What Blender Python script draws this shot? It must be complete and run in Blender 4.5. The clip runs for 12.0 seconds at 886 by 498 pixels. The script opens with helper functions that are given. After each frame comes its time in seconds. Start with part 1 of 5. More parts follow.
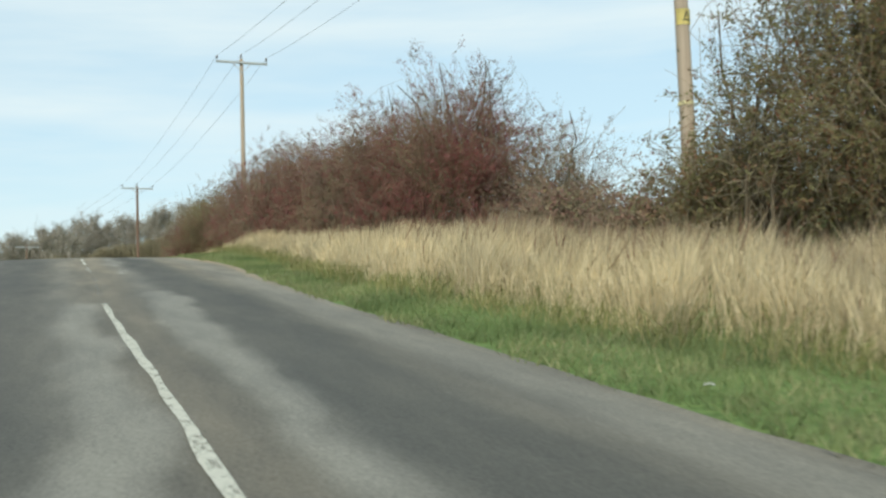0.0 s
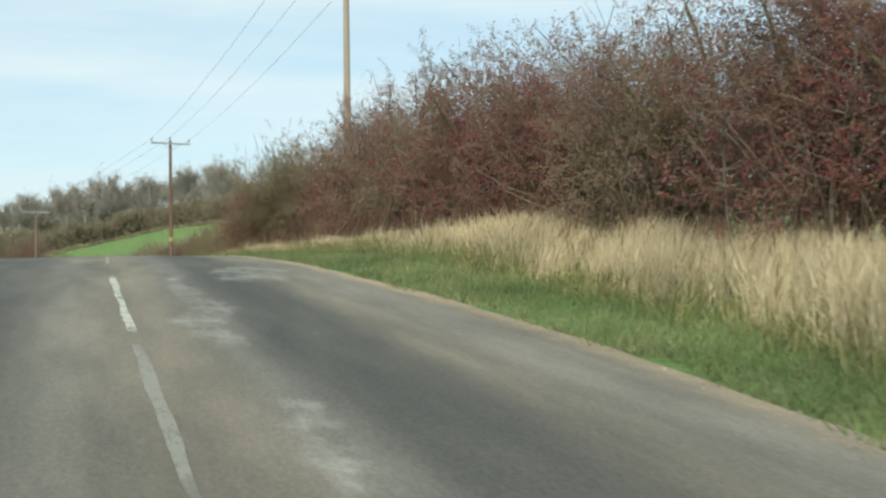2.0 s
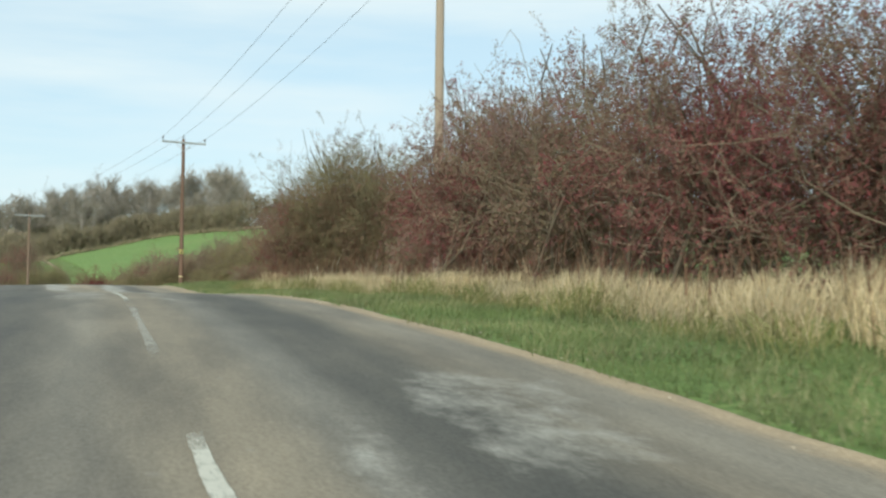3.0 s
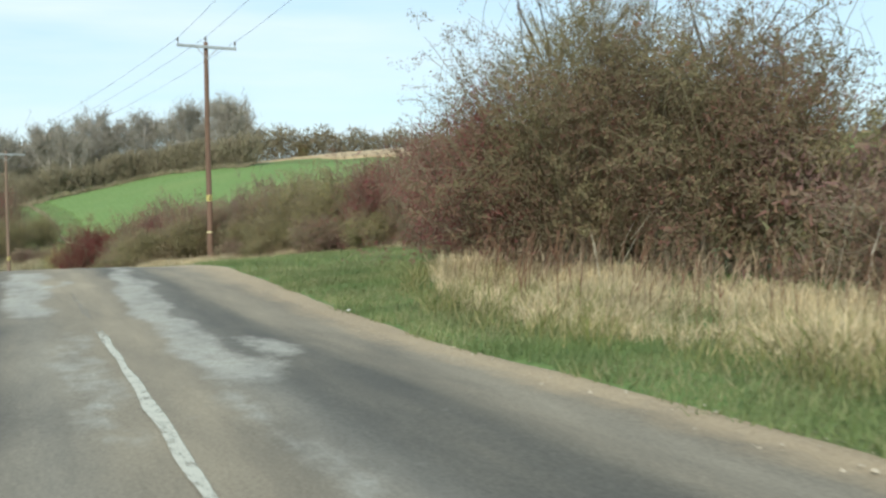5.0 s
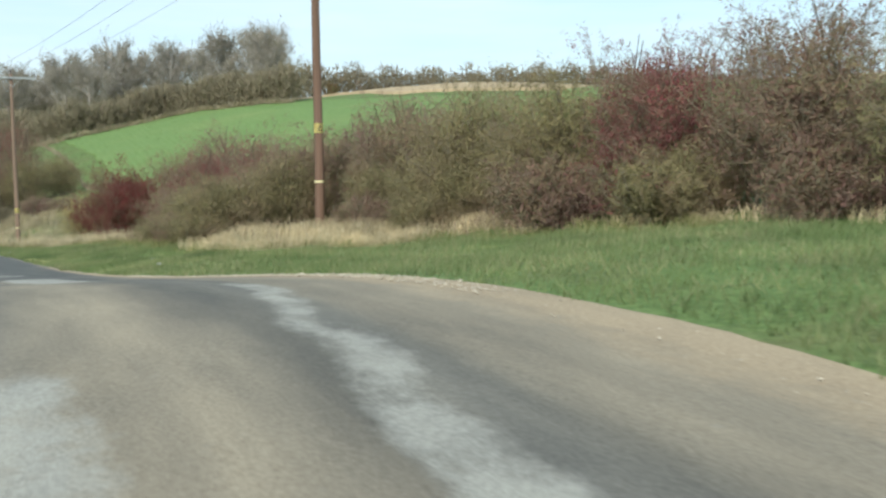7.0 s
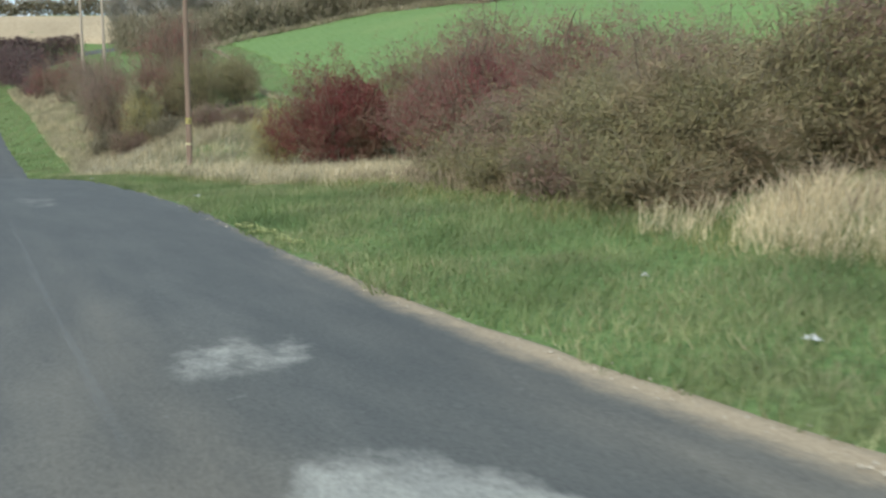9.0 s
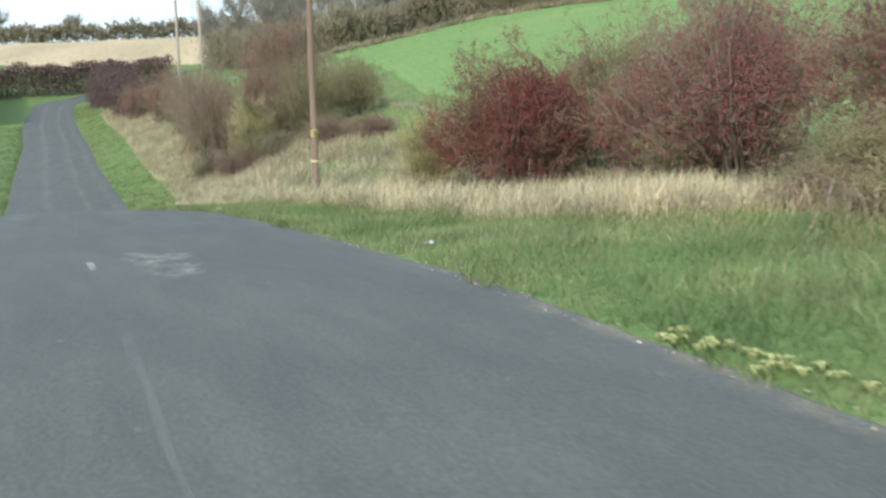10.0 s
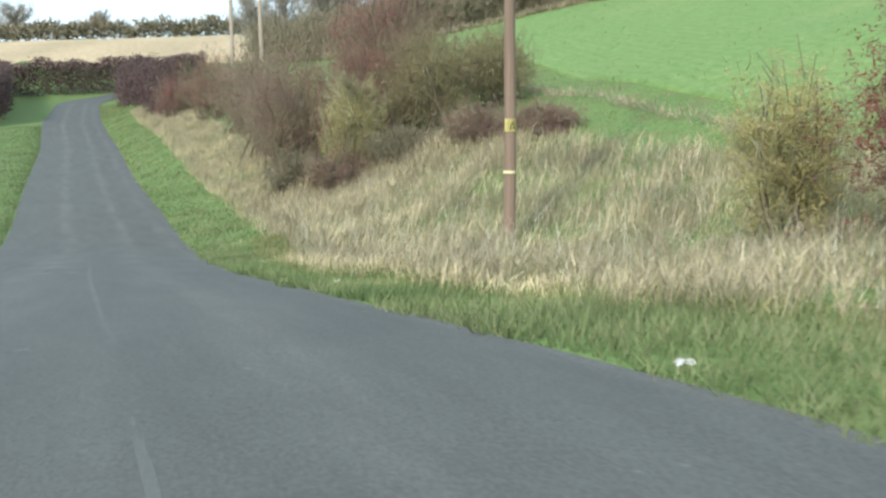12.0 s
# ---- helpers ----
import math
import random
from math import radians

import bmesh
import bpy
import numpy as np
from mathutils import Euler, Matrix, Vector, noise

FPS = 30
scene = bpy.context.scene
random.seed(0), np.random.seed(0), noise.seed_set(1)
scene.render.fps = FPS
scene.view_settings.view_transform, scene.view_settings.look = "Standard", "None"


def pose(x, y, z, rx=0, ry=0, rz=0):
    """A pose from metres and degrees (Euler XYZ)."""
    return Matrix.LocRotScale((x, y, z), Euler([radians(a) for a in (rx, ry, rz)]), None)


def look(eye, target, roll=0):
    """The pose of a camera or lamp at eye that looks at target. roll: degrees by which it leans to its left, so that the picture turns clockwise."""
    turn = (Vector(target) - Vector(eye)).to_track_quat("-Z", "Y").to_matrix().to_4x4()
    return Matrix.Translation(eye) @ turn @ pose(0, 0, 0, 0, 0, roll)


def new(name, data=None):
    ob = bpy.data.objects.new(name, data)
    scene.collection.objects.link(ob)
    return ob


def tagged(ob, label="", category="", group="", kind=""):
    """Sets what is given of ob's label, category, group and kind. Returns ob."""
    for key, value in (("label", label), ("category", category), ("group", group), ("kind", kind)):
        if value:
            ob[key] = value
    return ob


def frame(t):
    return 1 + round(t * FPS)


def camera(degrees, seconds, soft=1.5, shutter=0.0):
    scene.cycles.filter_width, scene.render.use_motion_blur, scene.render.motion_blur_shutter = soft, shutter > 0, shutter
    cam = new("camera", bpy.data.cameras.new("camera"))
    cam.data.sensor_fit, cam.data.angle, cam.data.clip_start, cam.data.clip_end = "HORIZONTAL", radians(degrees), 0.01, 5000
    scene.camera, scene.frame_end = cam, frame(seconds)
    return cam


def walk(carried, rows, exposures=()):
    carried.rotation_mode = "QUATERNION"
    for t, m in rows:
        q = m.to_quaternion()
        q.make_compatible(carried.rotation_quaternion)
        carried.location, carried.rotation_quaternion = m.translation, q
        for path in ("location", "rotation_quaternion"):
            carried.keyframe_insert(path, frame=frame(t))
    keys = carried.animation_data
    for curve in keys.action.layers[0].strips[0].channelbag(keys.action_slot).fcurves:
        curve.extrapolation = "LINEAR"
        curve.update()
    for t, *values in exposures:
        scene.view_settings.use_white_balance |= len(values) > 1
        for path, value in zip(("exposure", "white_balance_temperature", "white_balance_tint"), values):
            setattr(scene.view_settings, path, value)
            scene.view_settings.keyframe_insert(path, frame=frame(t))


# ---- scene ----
EXPOSURES = [(0.0, 0.3, 6420, 3), (2.7, 0.32, 6420, 3), (4.3, 0.4, 6280, 4), (6.5, 0.48, 6180, 5), (8.5, 0.45, 5970, 8), (9.0, 0.42, 5900, 7), (9.5, 0.66, 5900, 7), (10.0, 0.82, 5930, 7), (10.5, 0.89, 5970, 8), (12.0, 0.88, 5960, 6)]
cam = camera(46.9, 12.0, soft=2.45, shutter=0.12)
PATH = [
    (0.0, (0.15, 0.02, 1.42), (4.042, 9.213, 2.002), -2.36),
    (0.5, (0.38, 4.43, 1.90), (4.290, 13.621, 2.411), -2.09),
    (1.0, (0.56, 8.67, 2.32), (4.415, 17.891, 2.731), -1.23),
    (1.5, (0.77, 13.13, 2.78), (4.565, 22.381, 3.076), -1.07),
    (2.0, (1.04, 17.51, 3.17), (4.795, 26.775, 3.427), -1.35),
    (2.5, (1.10, 21.75, 3.53), (4.876, 31.006, 3.766), -0.06),
    (2.7, (1.15, 23.41, 3.69), (4.943, 32.654, 4.107), 0.07),
    (4.3, (1.787, 36.855, 4.728), (5.613, 46.094, 4.652), 0.59),
    (4.5, (1.872, 38.442, 4.783), (5.732, 47.666, 4.694), -0.32),
    (5, (2.077, 42.411, 4.900), (5.937, 51.630, 4.588), -1.28),
    (5.5, (2.215, 46.446, 4.957), (6.062, 55.662, 4.433), 0.38),
    (6, (2.344, 50.491, 4.901), (6.176, 59.687, 4.036), -1.72),
    (6.5, (2.452, 54.568, 4.900), (6.272, 63.753, 3.883), -1.65),
    (6.7, (2.489, 56.209, 4.899), (6.313, 65.412, 4.072), -1.28),
    (7.5, (2.414, 63.065, 5.090), (5.852, 72.395, 4.117), -1.73),
    (8.3, (2.220, 69.921, 4.844), (5.271, 79.379, 3.726), -2.17),
    (8.5, (2.061, 71.606, 4.678), (4.901, 81.100, 3.339), -0.32),
    (8.8, (1.799, 74.127, 4.469), (4.371, 83.676, 2.987), -0.08),
    (9, (1.583, 75.830, 4.300), (3.969, 85.408, 2.694), 0.30),
    (9.2, (1.335, 77.537, 4.163), (3.564, 87.154, 2.571), 0.45),
    (9.5, (0.908, 80.078, 3.966), (2.870, 89.736, 2.270), -0.44),
    (9.7, (0.606, 81.725, 3.839), (2.402, 91.408, 2.102), -1.01),
    (10, (0.156, 84.117, 3.754), (1.764, 93.880, 2.301), -1.43),
    (10.2, (-0.153, 85.706, 3.688), (1.309, 95.502, 2.308), -1.22),
    (10.5, (-0.655, 88.073, 3.636), (0.677, 97.906, 2.392), -1.33),
    (10.7, (-0.973, 89.608, 3.613), (0.379, 99.459, 2.548), -0.66),
    (11, (-1.417, 91.863, 3.536), (-0.042, 101.717, 2.530), -0.42),
    (11.2, (-1.710, 93.348, 3.448), (-0.341, 103.193, 2.348), -0.12),
    (11.5, (-2.146, 95.550, 3.318), (-0.779, 105.379, 2.085), -0.46),
    (11.7, (-2.408, 96.988, 3.197), (-1.012, 106.797, 1.841), -0.33),
    (12, (-2.767, 99.111, 3.063), (-1.346, 108.914, 1.694), -0.78),
]
walk(cam, [(t, look(eye, target, roll)) for t, eye, target, roll in PATH], EXPOSURES)

# ---------------------------------------------------------------- light
world = bpy.data.worlds.new("sky")
scene.world = world
world.use_nodes = True
wt = world.node_tree
wt.nodes.clear()
SUN_EL, SUN_AZ = 32.0, 215.0   # degrees; azimuth clockwise from +y
w_out = wt.nodes.new("ShaderNodeOutputWorld")
w_bg = wt.nodes.new("ShaderNodeBackground")
w_sky = wt.nodes.new("ShaderNodeTexSky")
w_sky.sky_type = "NISHITA"
w_sky.sun_disc = False
w_sky.sun_elevation = radians(SUN_EL)
w_sky.sun_rotation = radians(SUN_AZ)
w_sky.air_density, w_sky.dust_density, w_sky.ozone_density = 1.0, 1.2, 1.0
w_tc = wt.nodes.new("ShaderNodeTexCoord")
w_map = wt.nodes.new("ShaderNodeMapping")
w_map.inputs["Scale"].default_value = (1.2, 1.2, 9.0)
w_noise = wt.nodes.new("ShaderNodeTexNoise")
w_noise.inputs["Scale"].default_value = 1.6
w_noise.inputs["Detail"].default_value = 7.0
w_noise.inputs["Roughness"].default_value = 0.55
w_ramp = wt.nodes.new("ShaderNodeValToRGB")
w_ramp.color_ramp.elements[0].position = 0.4
w_ramp.color_ramp.elements[0].color = (0.0, 0.0, 0.0, 1)
w_ramp.color_ramp.elements[1].position = 0.68
w_ramp.color_ramp.elements[1].color = (0.75, 0.75, 0.75, 1)
w_mix = wt.nodes.new("ShaderNodeMixRGB")
w_mix.inputs["Fac"].default_value = 0.72
w_mix.inputs["Color2"].default_value = (3.75, 4.7, 5.25, 1)
w_cloud = wt.nodes.new("ShaderNodeMixRGB")
w_cloud.inputs["Color2"].default_value = (5.0, 5.4, 5.6, 1)
wt.links.new(w_tc.outputs["Generated"], w_map.inputs["Vector"])
wt.links.new(w_map.outputs["Vector"], w_noise.inputs["Vector"])
wt.links.new(w_noise.outputs["Fac"], w_ramp.inputs["Fac"])
wt.links.new(w_ramp.outputs["Color"], w_cloud.inputs["Fac"])
wt.links.new(w_sky.outputs["Color"], w_mix.inputs["Color1"])
wt.links.new(w_mix.outputs["Color"], w_cloud.inputs["Color1"])
wt.links.new(w_cloud.outputs["Color"], w_bg.inputs["Color"])
w_bg.inputs["Strength"].default_value = 0.14
wt.links.new(w_bg.outputs["Background"], w_out.inputs["Surface"])

sun_data = bpy.data.lights.new("sun", "SUN")
sun_data.energy, sun_data.angle, sun_data.color = 2.4, radians(5.0), (1.0, 0.93, 0.82)
sun = new("sun", sun_data)
_a, _e = radians(SUN_AZ), radians(SUN_EL)
sun_from = Vector((math.sin(_a) * math.cos(_e), math.cos(_a) * math.cos(_e), math.sin(_e)))
sun.rotation_euler = (-sun_from).to_track_quat("-Z", "Y").to_euler()
sun.location = (0, 0, 60)


# ---------------------------------------------------------------- materials
def material(name, rough=0.8, spec=0.3):
    m = bpy.data.materials.new(name)
    m.use_nodes = True
    nt = m.node_tree
    b = nt.nodes["Principled BSDF"]
    b.inputs["Roughness"].default_value = rough
    b.inputs["Specular IOR Level"].default_value = spec
    return m, nt, b


def node(nt, kind, **values):
    n = nt.nodes.new(kind)
    for key, value in values.items():
        n.inputs[key.replace("_", " ")].default_value = value
    return n


def ramp(nt, fac, stops):
    n = nt.nodes.new("ShaderNodeValToRGB")
    els = n.color_ramp.elements
    while len(els) < len(stops):
        els.new(0.5)
    for e, (p, c) in zip(els, stops):
        e.position, e.color = p, (*c, 1)
    nt.links.new(fac, n.inputs["Fac"])
    return n.outputs["Color"]


def noise_tex(nt, vec, scale, detail=5.0, rough=0.55):
    n = node(nt, "ShaderNodeTexNoise", Scale=scale, Detail=detail, Roughness=rough)
    nt.links.new(vec, n.inputs["Vector"])
    return n.outputs["Fac"]


def mix(nt, fac, a, b, mode="MIX"):
    n = nt.nodes.new("ShaderNodeMixRGB")
    n.blend_type = mode
    for s, v in ((n.inputs["Fac"], fac), (n.inputs["Color1"], a), (n.inputs["Color2"], b)):
        if isinstance(v, (int, float)):
            s.default_value = v
        elif isinstance(v, tuple):
            s.default_value = (*v, 1)
        else:
            nt.links.new(v, s)
    return n.outputs["Color"]


def math_node(nt, op, a, b=None):
    n = nt.nodes.new("ShaderNodeMath")
    n.operation = op
    for s, v in ((n.inputs[0], a), (n.inputs[1], b)):
        if v is None:
            continue
        if isinstance(v, (int, float)):
            s.default_value = v
        else:
            nt.links.new(v, s)
    return n.outputs["Value"]


def bump(nt, b, height, strength, dist):
    n = node(nt, "ShaderNodeBump", Strength=strength, Distance=dist)
    nt.links.new(height, n.inputs["Height"])
    nt.links.new(n.outputs["Normal"], b.inputs["Normal"])


def coords(nt, which="Object", scale=(1, 1, 1)):
    tc = nt.nodes.new("ShaderNodeTexCoord")
    mp = nt.nodes.new("ShaderNodeMapping")
    mp.inputs["Scale"].default_value = scale
    nt.links.new(tc.outputs[which], mp.inputs["Vector"])
    return mp.outputs["Vector"]


def leaf_material(name, stops, rough=0.75, translucent=0.3, deep=0.74, other=None):
    """Leaves or blades: colours picked piece by piece, with some light through them."""
    m, nt, b = material(name, rough, 0.2)
    geo = nt.nodes.new("ShaderNodeNewGeometry")
    col = ramp(nt, geo.outputs["Random Per Island"], stops)
    if other:
        where = noise_tex(nt, coords(nt, "Object"), 0.55, 4.0, 0.6)
        col = mix(nt, ramp(nt, where, [(0.44, (0, 0, 0)), (0.6, (0.8, 0.8, 0.8))]), col, other)
    big = noise_tex(nt, coords(nt, "Object"), 0.9, 3.0)
    shade = ramp(nt, big, [(0.3, (deep, deep, deep)), (0.7, (1.25, 1.22, 1.15))])
    col = mix(nt, 1.0, col, shade, "MULTIPLY")
    nt.links.new(col, b.inputs["Base Color"])
    tr = nt.nodes.new("ShaderNodeBsdfTranslucent")
    nt.links.new(col, tr.inputs["Color"])
    mx = nt.nodes.new("ShaderNodeMixShader")
    mx.inputs["Fac"].default_value = translucent
    nt.links.new(b.outputs["BSDF"], mx.inputs[1])
    nt.links.new(tr.outputs["BSDF"], mx.inputs[2])
    nt.links.new(mx.outputs["Shader"], nt.nodes["Material Output"].inputs["Surface"])
    return m


def plain_material(name, a, b_col, scale, rough=0.8, bump_d=0.0, stretch=(1, 1, 1), spec=0.3, metal=0.0):
    """Two-tone surface with fine grain and broad stains."""
    m, nt, b = material(name, rough, spec)
    v = coords(nt, "Object", stretch)
    fine = noise_tex(nt, v, scale, 6.0, 0.6)
    broad = noise_tex(nt, v, scale * 0.13, 3.0)
    col = mix(nt, fine, a, b_col)
    col = mix(nt, 1.0, col, ramp(nt, broad, [(0.3, (0.75, 0.75, 0.75)), (0.7, (1.15, 1.13, 1.1))]), "MULTIPLY")
    nt.links.new(col, b.inputs["Base Color"])
    b.inputs["Metallic"].default_value = metal
    if bump_d:
        bump(nt, b, fine, 0.6, bump_d)
    return m


def steps(*cols):
    """Equal bands of colours for a ramp."""
    n = len(cols)
    return [(i / max(1, n - 1), c) for i, c in enumerate(cols)]


MAROON = leaf_material("maroon hawthorn leaves", steps((0.198, 0.102, 0.0935), (0.299, 0.0862, 0.0982), (0.203, 0.146, 0.11), (0.347, 0.0742, 0.0982), (0.24, 0.12, 0.114), (0.281, 0.209, 0.146), (0.299, 0.0791, 0.0935)), other=(0.198, 0.158, 0.108))
BROWN = leaf_material("brown autumn leaves", steps((0.217, 0.193, 0.135), (0.304, 0.24, 0.163), (0.229, 0.222, 0.128), (0.332, 0.205, 0.158), (0.281, 0.152, 0.14), (0.355, 0.292, 0.163)), other=(0.229, 0.14, 0.135))
OLIVE = leaf_material("olive hedge leaves", steps((0.211, 0.198, 0.105), (0.307, 0.28, 0.142), (0.23, 0.22, 0.111), (0.37, 0.319, 0.166), (0.28, 0.223, 0.135), (0.396, 0.339, 0.173)), other=(0.255, 0.185, 0.13))
DUSK = leaf_material("maroon and olive hawthorn leaves", steps((0.206, 0.121, 0.105), (0.23, 0.211, 0.119), (0.278, 0.103, 0.105), (0.26, 0.235, 0.137), (0.199, 0.17, 0.107), (0.242, 0.133, 0.119)), other=(0.242, 0.224, 0.119))
GREENISH = leaf_material("dull green leaves", steps((0.15, 0.15, 0.075), (0.22, 0.21, 0.1), (0.18, 0.155, 0.085), (0.25, 0.12, 0.085), (0.27, 0.24, 0.12), (0.16, 0.17, 0.08)))
RED = leaf_material("dark red leaves", steps((0.15, 0.045, 0.046), (0.24, 0.05, 0.06), (0.17, 0.09, 0.066), (0.27, 0.062, 0.067), (0.22, 0.05, 0.055), (0.185, 0.14, 0.08)), other=(0.18, 0.125, 0.08))
YELLOW = leaf_material("yellow green leaves", steps((0.34, 0.3, 0.12), (0.48, 0.42, 0.18), (0.4, 0.35, 0.14), (0.46, 0.38, 0.2)))
# distance haze is put into these lighter, greyer leaf colours
HAZYLEAF = leaf_material("haze-paled distant twigs and leaves", steps((0.258, 0.235, 0.192), (0.327, 0.298, 0.248), (0.267, 0.252, 0.2), (0.301, 0.265, 0.224)), 0.8, 0.4, 0.85)
SCRUB = leaf_material("dim brown scrub twigs", steps((0.215, 0.19, 0.133), (0.288, 0.248, 0.172), (0.226, 0.209, 0.138), (0.268, 0.214, 0.159)), 0.8, 0.3, 0.8)
FARRED = leaf_material("distant maroon hedge leaves", steps((0.11, 0.0743, 0.0754), (0.16, 0.0878, 0.0936), (0.11, 0.0945, 0.0845), (0.165, 0.121, 0.111)))
DRYGRASS = leaf_material("dry pale grass", steps((0.594, 0.498, 0.318), (0.763, 0.657, 0.445), (0.636, 0.541, 0.35), (0.382, 0.318, 0.201), (0.827, 0.721, 0.509), (0.488, 0.403, 0.265)), 0.7, 0.35)
WEEDS = leaf_material("grey brown weeds", steps((0.36, 0.31, 0.221), (0.509, 0.44, 0.331), (0.276, 0.25, 0.156), (0.445, 0.37, 0.276), (0.254, 0.25, 0.138), (0.36, 0.3, 0.216)), 0.75, 0.25)
LAWN = leaf_material("short verge grass", steps((0.155, 0.195, 0.085), (0.235, 0.285, 0.125), (0.192, 0.235, 0.103), (0.315, 0.335, 0.172), (0.34, 0.31, 0.18)), 0.7, 0.3, other=(0.135, 0.195, 0.075))
# a darker green than LAWN, for the left verge only
DARKLAWN = leaf_material("dark green verge grass", steps((0.095, 0.13, 0.06), (0.15, 0.19, 0.085), (0.12, 0.16, 0.07), (0.2, 0.215, 0.12)), 0.75, 0.25)
# far paler than BARK: the haze over distant trees is painted in
HAZYBARK = plain_material("haze-paled distant bark", (0.46, 0.43, 0.39), (0.34, 0.31, 0.27), 3.0, 0.9)
BARK = plain_material("grey brown bark", (0.16, 0.13, 0.09), (0.09, 0.075, 0.055), 14.0, 0.9, 0.01, (1, 1, 0.4))
SAPLING = plain_material("pale green lichened bark", (0.42, 0.4, 0.24), (0.26, 0.24, 0.15), 6.0, 0.9)
LICHEN = plain_material("yellow lichen on twigs", (0.28, 0.25, 0.14), (0.16, 0.135, 0.092), 6.0, 0.9)
TWIG = plain_material("pale lichen twigs", (0.33, 0.29, 0.2), (0.2, 0.165, 0.12), 6.0, 0.9)
# weathered wood, its colour lightened further to show sunlight on the pole
POLEWOOD = plain_material("weathered sunlit pole wood", (0.54, 0.45, 0.36), (0.3, 0.24, 0.185), 13.0, 0.85, 0.01, (3, 3, 0.07))
MIDPOLE = plain_material("brown grey pole wood", (0.34, 0.239, 0.176), (0.13, 0.092, 0.0686), 13.0, 0.85, 0.01, (3, 3, 0.07))
DARKPOLE = plain_material("dark creosoted pole wood", (0.264, 0.168, 0.12), (0.102, 0.0615, 0.0448), 13.0, 0.85, 0.01, (3, 3, 0.07))
ROUGHGRASS = leaf_material("rough olive grass", steps((0.16, 0.19, 0.07), (0.26, 0.27, 0.11), (0.2, 0.22, 0.08), (0.34, 0.31, 0.16), (0.42, 0.36, 0.2)), 0.75, 0.3)
BROWNWEED = leaf_material("brown dead weed stems", steps((0.31, 0.241, 0.168), (0.414, 0.333, 0.235), (0.23, 0.172, 0.123), (0.483, 0.391, 0.269)), 0.8, 0.2)
DOCK = leaf_material("dead dock stalks", steps((0.12, 0.07, 0.05), (0.2, 0.12, 0.08), (0.16, 0.09, 0.06)), 0.85, 0.1)
PALESTEM = leaf_material("bleached dead stems", steps((0.6, 0.56, 0.46), (0.72, 0.68, 0.58), (0.5, 0.46, 0.36)), 0.8, 0.15)
DOCKLEAF = leaf_material("broad pale green leaves", steps((0.42, 0.46, 0.2), (0.56, 0.57, 0.27), (0.48, 0.5, 0.23)), 0.6, 0.3)
GALV = plain_material("galvanised steel", (0.55, 0.56, 0.56), (0.42, 0.43, 0.44), 20.0, 0.5, 0.0, (1, 1, 1), 0.5, 0.6)
CERAMIC = plain_material("dark insulator glaze", (0.06, 0.04, 0.035), (0.09, 0.07, 0.06), 20.0, 0.3, 0.0, (1, 1, 1), 0.5)
YELLOWSIGN = plain_material("yellow warning plate", (0.86, 0.76, 0.3), (0.76, 0.66, 0.27), 30.0, 0.5)
BLACKPAINT = plain_material("black paint", (0.02, 0.02, 0.02), (0.035, 0.035, 0.035), 30.0, 0.5)
WHITEBAND = plain_material("pale band", (0.74, 0.68, 0.4), (0.58, 0.52, 0.3), 30.0, 0.6)
WIRE = plain_material("dull wire", (0.2, 0.21, 0.22), (0.14, 0.15, 0.16), 30.0, 0.5, 0.0, (1, 1, 1), 0.4, 0.7)
GREYWOOD = plain_material("silver grey timber", (0.5, 0.48, 0.43), (0.34, 0.32, 0.28), 12.0, 0.85, 0.008, (3, 3, 0.3))
LITTER = plain_material("white litter", (0.6, 0.6, 0.58), (0.45, 0.45, 0.43), 30.0, 0.6)
STONE = plain_material("pale gravel stones", (0.58, 0.52, 0.42), (0.38, 0.33, 0.25), 25.0, 0.9, 0.004)


def ground_material():
    m, nt, b = material("grass ground", 0.9, 0.15)
    v = coords(nt, "Object")
    fine = noise_tex(nt, v, 9.0, 6.0, 0.65)
    mid = noise_tex(nt, v, 0.8, 4.0)
    col = ramp(nt, fine, [(0.25, (0.07, 0.11, 0.035)), (0.5, (0.135, 0.2, 0.065)), (0.75, (0.21, 0.28, 0.1))])
    earth = ramp(nt, fine, [(0.3, (0.11, 0.085, 0.045)), (0.7, (0.22, 0.18, 0.09))])
    col = mix(nt, ramp(nt, mid, [(0.5, (0, 0, 0)), (0.72, (0.7, 0.7, 0.7))]), col, earth)
    nt.links.new(col, b.inputs["Base Color"])
    bump(nt, b, fine, 0.8, 0.04)
    return m


def crop_material():
    m, nt, b = material("young green crop", 0.85, 0.15)
    v = coords(nt, "Object")
    fine = noise_tex(nt, v, 3.0, 7.0, 0.7)
    mid = noise_tex(nt, v, 0.09, 4.0)
    rows = node(nt, "ShaderNodeTexWave", Scale=0.55, Distortion=2.5, Detail=2.0)
    nt.links.new(coords(nt, "Object", (1.0, 0.35, 0.0)), rows.inputs["Vector"])
    col = ramp(nt, fine, [(0.25, (0.098, 0.165, 0.048)), (0.55, (0.165, 0.255, 0.08)), (0.8, (0.255, 0.345, 0.13))])
    col = mix(nt, math_node(nt, "MULTIPLY", rows.outputs["Fac"], 0.16), col, (0.25, 0.31, 0.13))
    col = mix(nt, ramp(nt, mid, [(0.5, (0, 0, 0)), (0.75, (0.5, 0.5, 0.5))]), col, (0.26, 0.29, 0.11))
    nt.links.new(col, b.inputs["Base Color"])
    bump(nt, b, fine, 0.8, 0.08)
    return m


